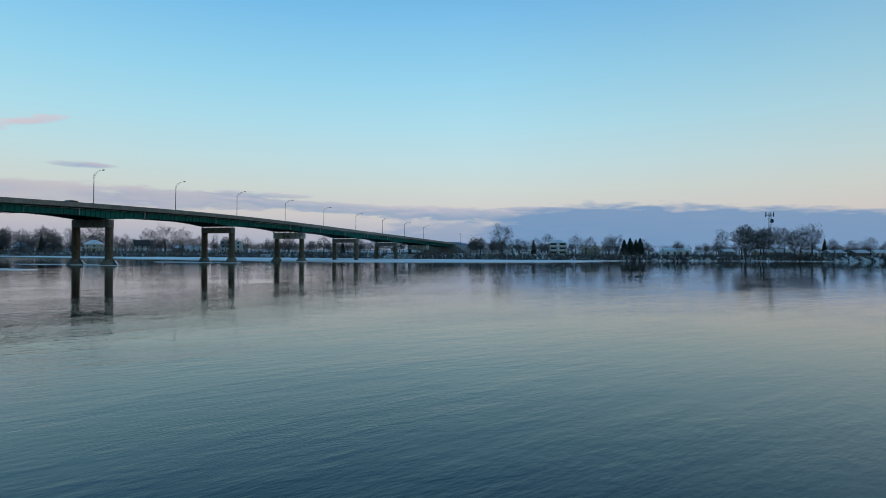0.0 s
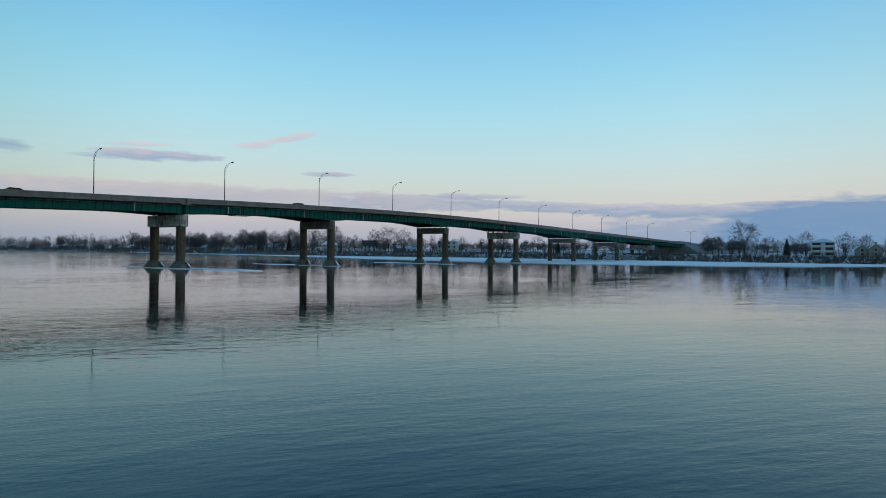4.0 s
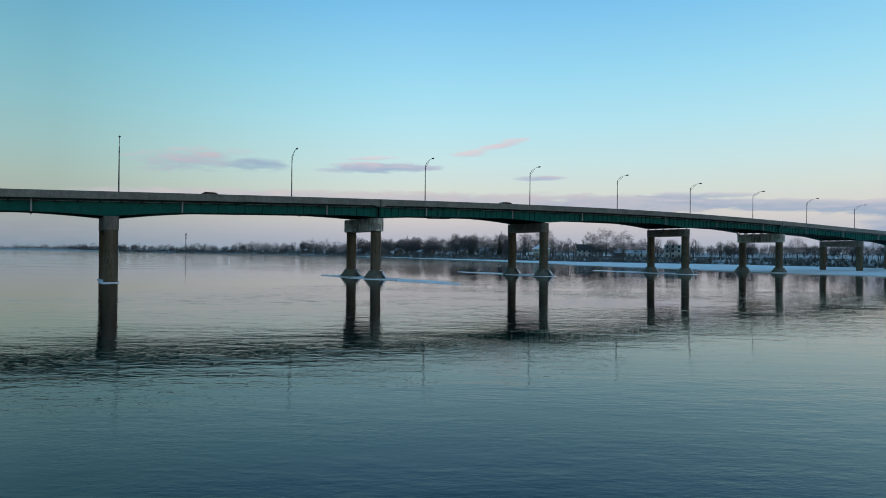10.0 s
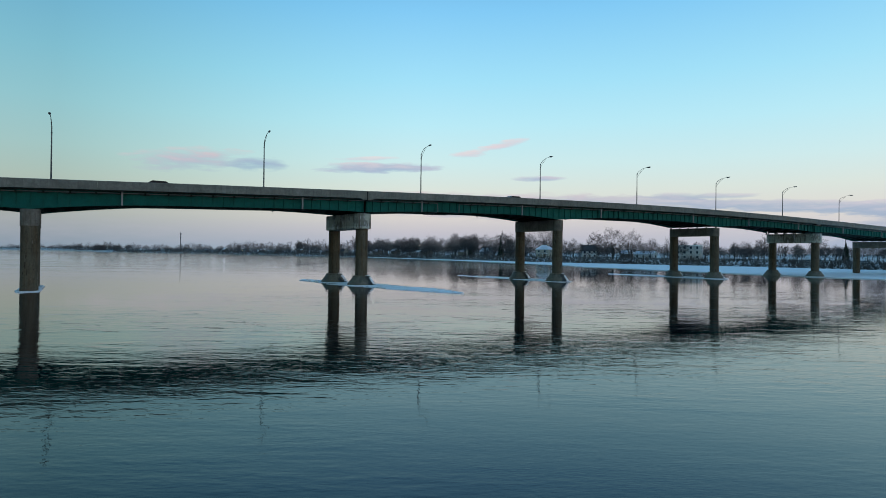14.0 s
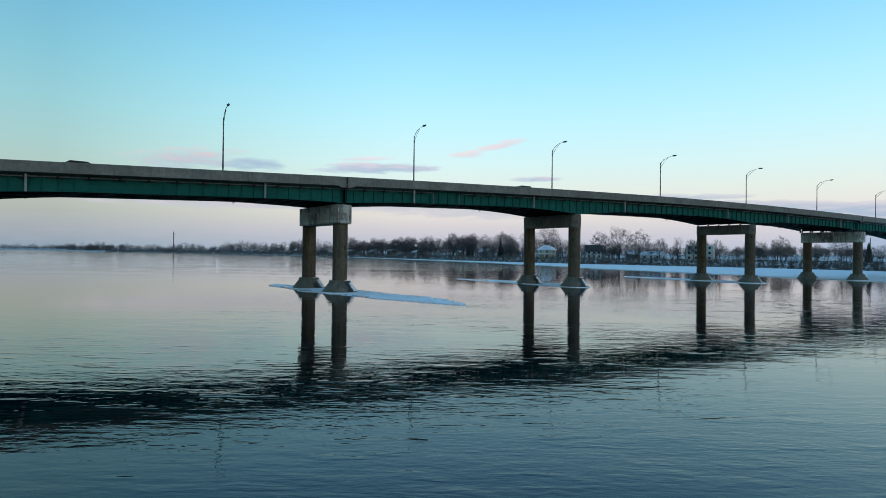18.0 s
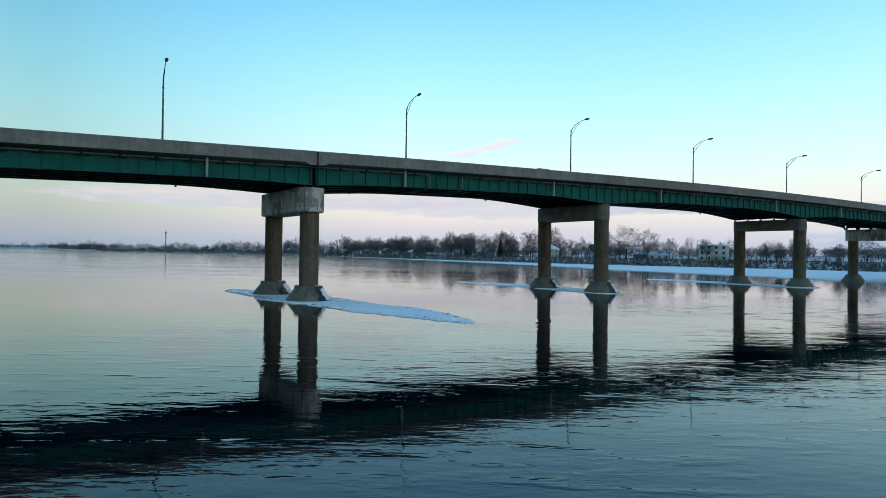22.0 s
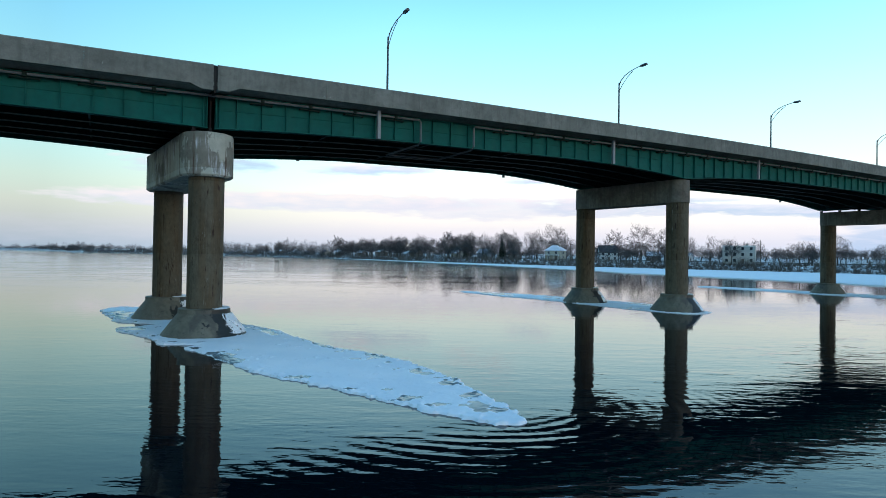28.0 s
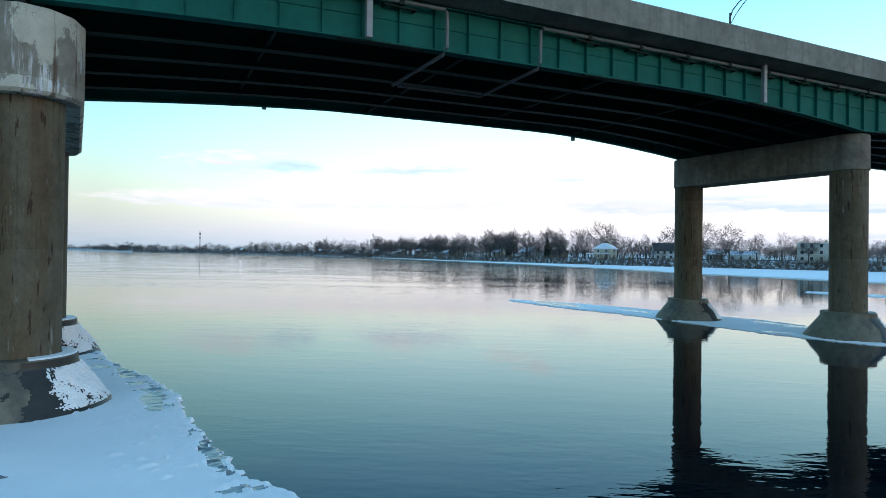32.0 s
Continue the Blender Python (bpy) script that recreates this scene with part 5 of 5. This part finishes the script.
# ---- houses ----
def house(x, y, z, w, d, h, turn, wall, roof, label, rise=0.5, hip=False, floors=1, porch=False, lit=0, name="house", group="houses on the east bank"):
    """w along the front, d deep, h to the eaves; the front looks towards -y before the turn."""
    o = thing(name, label, "house", group, at=pose(x, y, z - 0.2, 0, 0, turn))
    part("wall", Shape().box(-w / 2, w / 2, -d / 2, d / 2, 0, h), wall, o)
    e, t = 0.45, rise * d / 2
    if hip:
        k = min(w, d) * 0.36
        s = Shape().stack([[(-w / 2 - e, -d / 2 - e, h), (w / 2 + e, -d / 2 - e, h), (w / 2 + e, d / 2 + e, h), (-w / 2 - e, d / 2 + e, h)],
                           [(-w / 2 - e, -d / 2 - e, h + 0.18), (w / 2 + e, -d / 2 - e, h + 0.18), (w / 2 + e, d / 2 + e, h + 0.18), (-w / 2 - e, d / 2 + e, h + 0.18)],
                           [(-w / 2 + k, -d / 2 + k, h + t), (w / 2 - k, -d / 2 + k, h + t), (w / 2 - k, d / 2 - k, h + t), (-w / 2 + k, d / 2 - k, h + t)]])
    elif rise < 0.05:
        s = Shape().box(-w / 2 - 0.2, w / 2 + 0.2, -d / 2 - 0.2, d / 2 + 0.2, h - 0.02, h + 0.35, 0.05)
    else:
        ys = [(-d / 2 - e, h - 0.1), (0, h + t), (d / 2 + e, h - 0.1), (d / 2 + e, h + 0.1), (0, h + t + 0.22), (-d / 2 - e, h + 0.1)]
        s = Shape().stack([[(xx, yy, zz) for yy, zz in ys] for xx in (-w / 2 - e, w / 2 + e)])
        for sx in (-1, 1):
            part("gable", Shape().stack([[(sx * (w / 2 - 0.1) + q, -d / 2, h - 0.02), (sx * (w / 2 - 0.1) + q, d / 2, h - 0.02), (sx * (w / 2 - 0.1) + q, 0, h + t - 0.02)] for q in (-0.08, 0.08)]), wall, o)
    r = part("roof", s, roof, o)
    part("chimney", Shape().box(w * 0.2, w * 0.2 + 0.8, -0.4, 0.4, h, h + max(t, 0.4) + 0.9, 0.05), BEIGE, r)
    n = max(2, int(w / 3))
    for fl in range(floors):
        z0 = 0.9 + fl * (h / floors)
        for i in range(n):
            xx = -w / 2 + w * (i + 0.5) / n
            for yy, sg in ((-d / 2, -1), (d / 2, 1)):
                if fl == 0 and i == n // 2 and sg < 0:
                    part("door", Shape().box(xx - 0.5, xx + 0.5, yy - 0.06, yy + 0.05, 0.1, 2.2, 0.02), BROWNWALL, o)
                    continue
                win = part("window", Shape().box(xx - 0.65, xx + 0.65, yy + sg * 0.07 - 0.05, yy + sg * 0.07 + 0.05, z0 - 0.08, z0 + 1.4, 0.02), WHITEWALL, o)
                part("pane", Shape().box(xx - 0.54, xx + 0.54, yy + sg * 0.12 - 0.02, yy + sg * 0.12 + 0.02, z0 + 0.02, z0 + 1.28), WARMLAMP if lit and i == 0 and sg < 0 and fl == 0 else GLASS, win)
        for xx, sg in ((-w / 2, -1), (w / 2, 1)):
            win = part("window", Shape().box(xx + sg * 0.07 - 0.05, xx + sg * 0.07 + 0.05, -0.65, 0.65, z0 - 0.08, z0 + 1.4, 0.02), WHITEWALL, o)
            part("pane", Shape().box(xx + sg * 0.12 - 0.02, xx + sg * 0.12 + 0.02, -0.54, 0.54, z0 + 0.02, z0 + 1.28), GLASS, win)
    if porch:
        pr = part("porch", Shape().box(-w / 2 - 3.2, w / 2 + 0.2, -d / 2 - 2.2, -d / 2 - 0.02, 2.7, 2.95, 0.05), roof, o, "snow-topped porch roof")
        for i in range(5):
            xx = -w / 2 - 3.0 + (w + 3.0) * i / 4
            part("post", Shape().box(xx - 0.1, xx + 0.1, -d / 2 - 2.1, -d / 2 - 1.9, 0, 2.7, 0.02), WHITEWALL, pr)
    return o


house(201, 205, 3.0, 8.3, 7.5, 5.0, -65, CREAM, SNOWROOF, "cream two-storey villa with snowy hip roof and porch", 0.75, True, 2, True)
house(229, 196, 3.0, 9, 9, 4.4, -35, WHITEWALL, DARKROOF, "white house with a steep black gable roof", 0.85, False, 2)
house(224, 117, 3.0, 12, 8, 7.2, -60, OFFWHITE, WHITEWALL, "white flat-roofed three-storey apartment block", 0.0, False, 3, name="apartment_block")
house(238, 158, 3.0, 11, 7, 2.8, -70, WHITEWALL, SNOWROOF, "low white house with a snowy gable roof", 0.5)
house(244, 178, 3.0, 7, 7, 3.0, -50, BROWNWALL, SNOWROOF, "small brown house with a snowy roof", 0.6)
house(214, 290, 3.0, 8, 7, 3.6, -75, GREYWALL, SNOWROOF, "grey gabled house half hidden by trees", 0.8, False, 2)
house(216, 262, 3.0, 8, 7, 3.0, -75, BROWNWALL, DARKROOF, "dark brown house behind a spruce", 0.6)
house(214, 324, 3.0, 7, 7, 3.4, -80, BEIGE, SNOWROOF, "beige house with a snowy steep gable roof", 0.9)
house(266, -91, 3.0, 5, 5, 3.4, -170, BEIGE, SNOWROOF, "beige townhouse with steep snowy gables", 0.9, False, 2)
house(265, -96, 3.0, 5, 5, 3.8, -170, BEIGE, SNOWROOF, "beige townhouse with steep snowy gables", 0.9, False, 2)
house(296, -138, 3.0, 14, 8, 3.0, -75, WHITEWALL, SNOWROOF, "long low white building with a snowy roof", 0.3)
house(318, -166, 3.0, 7, 6, 2.6, -60, GREYWALL, SNOWROOF, "small grey cottage with a snowy roof", 0.5)
for i, (yy, wl) in enumerate(((-198, CREAM), (-210, GREYWALL), (-222, WHITEWALL), (-235, GREYWALL), (-247, BROWNWALL), (-259, WHITEWALL), (-272, BEIGE))):
    X, Y, Z = shore(yy, 24)
    house(X, Y, Z, 9, 7, 2.3, -65, wl, SNOWROOF, "low riverside bungalow with a snowy roof", 0.45, group="bungalows by the river")
rh = random.Random(21)
for yy in (372, 398, 425, 452, 490, 530, 575, 620, 668, 720, 775, 830, 880, 930, 985, 1040, 1100, 1180, 1260, 1350):
    X, Y, Z = shore(yy, rh.uniform(18, 30))
    house(X, Y, Z, rh.uniform(7, 10), 7, rh.uniform(2.6, 4), -80 + rh.uniform(-25, 25), rh.choice((GREYWALL, BROWNWALL, BEIGE, GREYWALL)), rh.choice((SNOWROOF, DARKROOF)),
          "small riverside house among bare trees", rh.uniform(0.45, 0.8), False, 1, False, rh.random() < 0.05, group="riverside houses upriver")


def balcony_block():
    o = thing("apartment_building", "cream three-storey apartment building with balconies and snowy hip roof", "apartment building", at=pose(250, -78.5, 2.7, 0, 0, -80) @ Matrix.Scale(0.78, 4))
    part("wall", Shape().box(-5.5, 5.5, -4, 5, 0, 8.4), CREAM, o)
    part("roof", Shape().stack([[(-6.2, -6.2, 8.4), (6.2, -6.2, 8.4), (6.2, 5.6, 8.4), (-6.2, 5.6, 8.4)], [(-6.2, -6.2, 8.65), (6.2, -6.2, 8.65), (6.2, 5.6, 8.65), (-6.2, 5.6, 8.65)], [(-1.5, -1, 10.6), (1.5, -1, 10.6), (1.5, 1, 10.6), (-1.5, 1, 10.6)]]), SNOWROOF, o)
    for fl in range(3):
        for sx in (-1, 1):
            b = part("balcony", Shape().box(*sorted((sx * 0.9, sx * 5.6)), -5.8, -3.98, 0.1 + 2.8 * fl, 0.35 + 2.8 * fl, 0.02), CREAM, o)
            part("railing", Shape().box(*sorted((sx * 0.9, sx * 5.6)), -5.8, -5.7, 0.35 + 2.8 * fl, 1.3 + 2.8 * fl, 0.02), WHITEWALL, b)
            part("balcony_door", Shape().box(*sorted((sx * 1.4, sx * 5.0)), -4.05, -3.95, 0.4 + 2.8 * fl, 2.5 + 2.8 * fl), GLASS, o)
    part("stair_tower", Shape().box(-0.9, 0.9, -6.0, -3.9, 0, 8.4, 0.05), WHITEWALL, o)
    for sx in (-5.45, 5.45):
        part("corner_post", Shape().box(sx - 0.15, sx + 0.15, -5.85, -5.55, 0, 8.4), WHITEWALL, o)


balcony_block()


# ---- tall masts ----
def cell_tower(x, y, z, h):
    o = thing("cell_tower", "tall steel lattice cell tower with antenna panels behind the trees", "cell tower", at=pose(x, y, z))
    s = Shape()
    q = [(math.cos(a) * 0.9, math.sin(a) * 0.9) for a in (0.3, 2.394, 4.488)]
    for i in range(int(h / 2)):
        for k in range(3):
            a, b = q[k], q[(k + 1) % 3]
            s.tube([(a[0], a[1], 2 * i), (b[0], b[1], 2 * i + 2)], 0.05, 4).tube([(a[0], a[1], 2 * i), (b[0], b[1], 2 * i)], 0.05, 4)
    part("lattice", s, POLE, o)
    for a in q:
        part("leg", Shape().tube([(*a, 0), (*a, h)], 0.11, 6), POLE, o)
    part("platform", Shape().lathe(0, 0, [(2.6, h - 1.2), (2.6, h - 1.0)], 10), POLE, o)
    for i in range(6):
        a = i * math.pi / 3
        part("antenna", Shape().box(2.5 * math.cos(a) - 0.18, 2.5 * math.cos(a) + 0.18, 2.5 * math.sin(a) - 0.18, 2.5 * math.sin(a) + 0.18, h - 2.2, h + 0.9, 0.03), GALV, o)
    part("dish", Shape().lathe(-0.9, -1.2, [(0.3, h - 6.2), (1.0, h - 5.8), (1.0, h - 4.0), (0.3, h - 3.6)], 12), POLE, o, "round microwave dish")


cell_tower(356, -194, 3, 27)


def mast(x, y, z, h):
    o = thing("radio_mast", "slim grey radio mast above the far treeline", "mast", at=pose(x, y, z))
    part("shaft", Shape().tube([(0, 0, 0), (0, 0, h * 0.7), (0, 0, h)], [0.8, 0.6, 0.4], 8), MASTGREY, o)
    part("antenna_ring", Shape().lathe(0, 0, [(0.4, h - 7), (1.3, h - 6.5), (1.3, h - 3.5), (0.4, h - 3)], 10), MASTGREY, o)
    part("antenna_ring", Shape().lathe(0, 0, [(0.4, h - 14), (1.2, h - 13.5), (1.2, h - 11), (0.4, h - 10.5)], 10), MASTGREY, o)


mast(83, 1173, 3, 38)

# guard rail along the river road
gr = thing("guard_rail", "long low metal guard rail along the river road", "guard rail")
line = [p for p in toe_pts if 30 < p.y < 330]
rail = []
for i in range(2, len(line) - 2, 2):
    w = (line[i + 2] - line[i - 2]).normalized()
    q = line[i] + Vector((w.y, -w.x, 0)) * 9.5
    rail.append((q.x, q.y, 3.55))
    part("post", Shape().box(q.x - 0.07, q.x + 0.07, q.y - 0.07, q.y + 0.07, 2.4, 3.7), BROWNWALL, gr)
part("rail", Shape().tube(rail, 0.16, 5), POLE, gr)

# utility poles by the road
for x, y in ((243, 52), (248, 92), (240, 118), (226, 160), (214, 208), (206, 250), (200, 300)):
    u = thing("utility_pole", "wooden utility pole with a crossarm beside the river road", "utility pole", "utility poles", at=pose(x, y, 2.8, 0, 0, 20))
    part("pole", Shape().tube([(0, 0, -0.4), (0, 0, 10.5)], [0.16, 0.11], 8), BARK, u)
    part("crossarm", Shape().box(-1.1, 1.1, -0.07, 0.07, 9.6, 9.75), BARK, u)

# green road sign on the approach
sg = thing("road_sign", "green highway sign with white writing on two posts", "road sign", at=pose(391, -6.5, top(391) - 1.0, 0, 0, -75))
part("panel", Shape().box(-2.6, 2.6, -0.06, 0.06, 2.6, 5.6, 0.04), SIGNGREEN, sg)
for zz, ww in ((4.9, 1.9), (4.2, 1.6), (3.4, 2.0)):
    part("writing_bar", Shape().box(-ww, ww, -0.075, -0.064, zz - 0.15, zz + 0.15), WHITEWALL, sg)
for xx in (-1.6, 1.6):
    part("post", Shape().box(xx - 0.08, xx + 0.08, 0.06, 0.22, -2.0, 5.4), POLE, sg)

# stones under the bridge's east end
rs = random.Random(4)
st = Shape()
for i in range(160):
    x, y, r = 246 + rs.uniform(-6, 46), rs.uniform(-12, 24), rs.uniform(0.3, 0.9)
    ring = lambda k, z: [(x + r * k * math.cos(a) * rs.uniform(0.8, 1.2), y + r * k * math.sin(a) * rs.uniform(0.8, 1.2), z) for a in (0, 1.05, 2.1, 3.14, 4.2, 5.25)]
    zz = ground_z(max(0.0, x - 226)) + 0.2
    st.stack([ring(1.0, zz - 0.4), ring(0.9, zz + r * 0.3), ring(0.5, zz + r * 0.6)])
tagged(part("bank_stones", st, ROCK), "dark stones on the bank under the bridge end", "stones", kind="stuff")

# distant hill, with the haze before it painted into its colour
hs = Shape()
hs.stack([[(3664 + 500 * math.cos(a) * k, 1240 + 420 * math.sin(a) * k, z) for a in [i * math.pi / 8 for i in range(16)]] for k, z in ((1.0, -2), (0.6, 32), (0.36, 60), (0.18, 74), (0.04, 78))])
tagged(part("backdrop", hs, HAZEHILL, smooth=True), "faint hill on the horizon, coloured blue for haze", "hill", kind="structure")


# ---- traffic on the deck ----
def car(x, y, turn, label):
    o = thing("car", label, "car", "cars on the bridge", at=pose(x, y, top(x) - 0.86, 0, 0, turn))
    b = [(-2.15, 0.35), (2.1, 0.35), (2.2, 0.6), (2.1, 0.85), (1.2, 0.98), (0.55, 1.42), (-1.1, 1.46), (-1.9, 1.0), (-2.2, 0.9)]
    part("body", Shape().stack([[(p, s * k, q) for p, q in b] for s, k in ((-1, 0.86), (1, 0.86))]), CARPAINT, o)
    part("windscreen", Shape().stack([[(1.16, s * 0.7, 1.01), (1.2, s * 0.7, 1.02), (0.62, s * 0.66, 1.42), (0.58, s * 0.66, 1.41)] for s in (-1, 1)]), GLASS, o)
    for sx in (-1.35, 1.35):
        for sy in (-0.8, 0.8):
            wl = part("wheel", Shape().stack([[(sx + 0.33 * math.cos(a), sy + k, 0.33 + 0.33 * math.sin(a)) for a in [i * math.pi / 8 for i in range(16)]] for k in (-0.1, 0.1)]), TYRE, o)
            part("rim", Shape().stack([[(sx + 0.19 * math.cos(a), sy + k, 0.33 + 0.19 * math.sin(a)) for a in [i * math.pi / 6 for i in range(12)]] for k in (-0.12, 0.12)]), GALV, wl)
    return o


car(31, 1.6, 0, "dark hatchback driving along the bridge deck")
car(-29, 1.6, 0, "dark car driving along the bridge deck")


# ---- road lamps beyond the bridge ----
def twin_lamp(x, y):
    s = thing("street_lamp", "grey double-arm street lamp beside the approach road", "street lamp", "double-arm street lamps", at=pose(x, y, top(x) - 0.95, 0, 0, 0))
    part("pole", Shape().lathe(0, 0, [(0.14, 0), (0.12, 1.0), (0.075, 8.9), (0.06, 9.0)], 8), POLE, s, "", True)
    for d in (-1, 1):
        arm = part("arm", Shape().tube([(0, 0, 8.6), (0, 0.7 * d, 9.1), (0, 1.8 * d, 9.35), (0, 2.6 * d, 9.4)], 0.05, 6), POLE, s)
        part("lamp_head", Shape().box(-0.16, 0.16, *sorted((2.5 * d, 3.3 * d)), 9.32, 9.48, 0.04), POLE, arm)
    return s


tl = twin_lamp(330, 5.2)
copy_thing(tl, pose(362, 5.2, top(362) - 0.95))

# lit yard lamps on the far shore
for x, y, h in ((200, 376, 8.6),):
    o = thing("yard_lamp", "lit yard lamp on a slim dark post by the shore", "lamp", at=pose(x, y, 2.9))
    part("post", Shape().tube([(0, 0, -0.3), (0, 0, h - 0.2)], [0.09, 0.06], 6), BARK, o)
    part("lamp_globe", Shape().lathe(0, 0, [(0.08, h - 0.3), (0.26, h - 0.12), (0.28, h + 0.08), (0.14, h + 0.26)], 10), WARMLAMP, o, "glowing warm lamp globe")
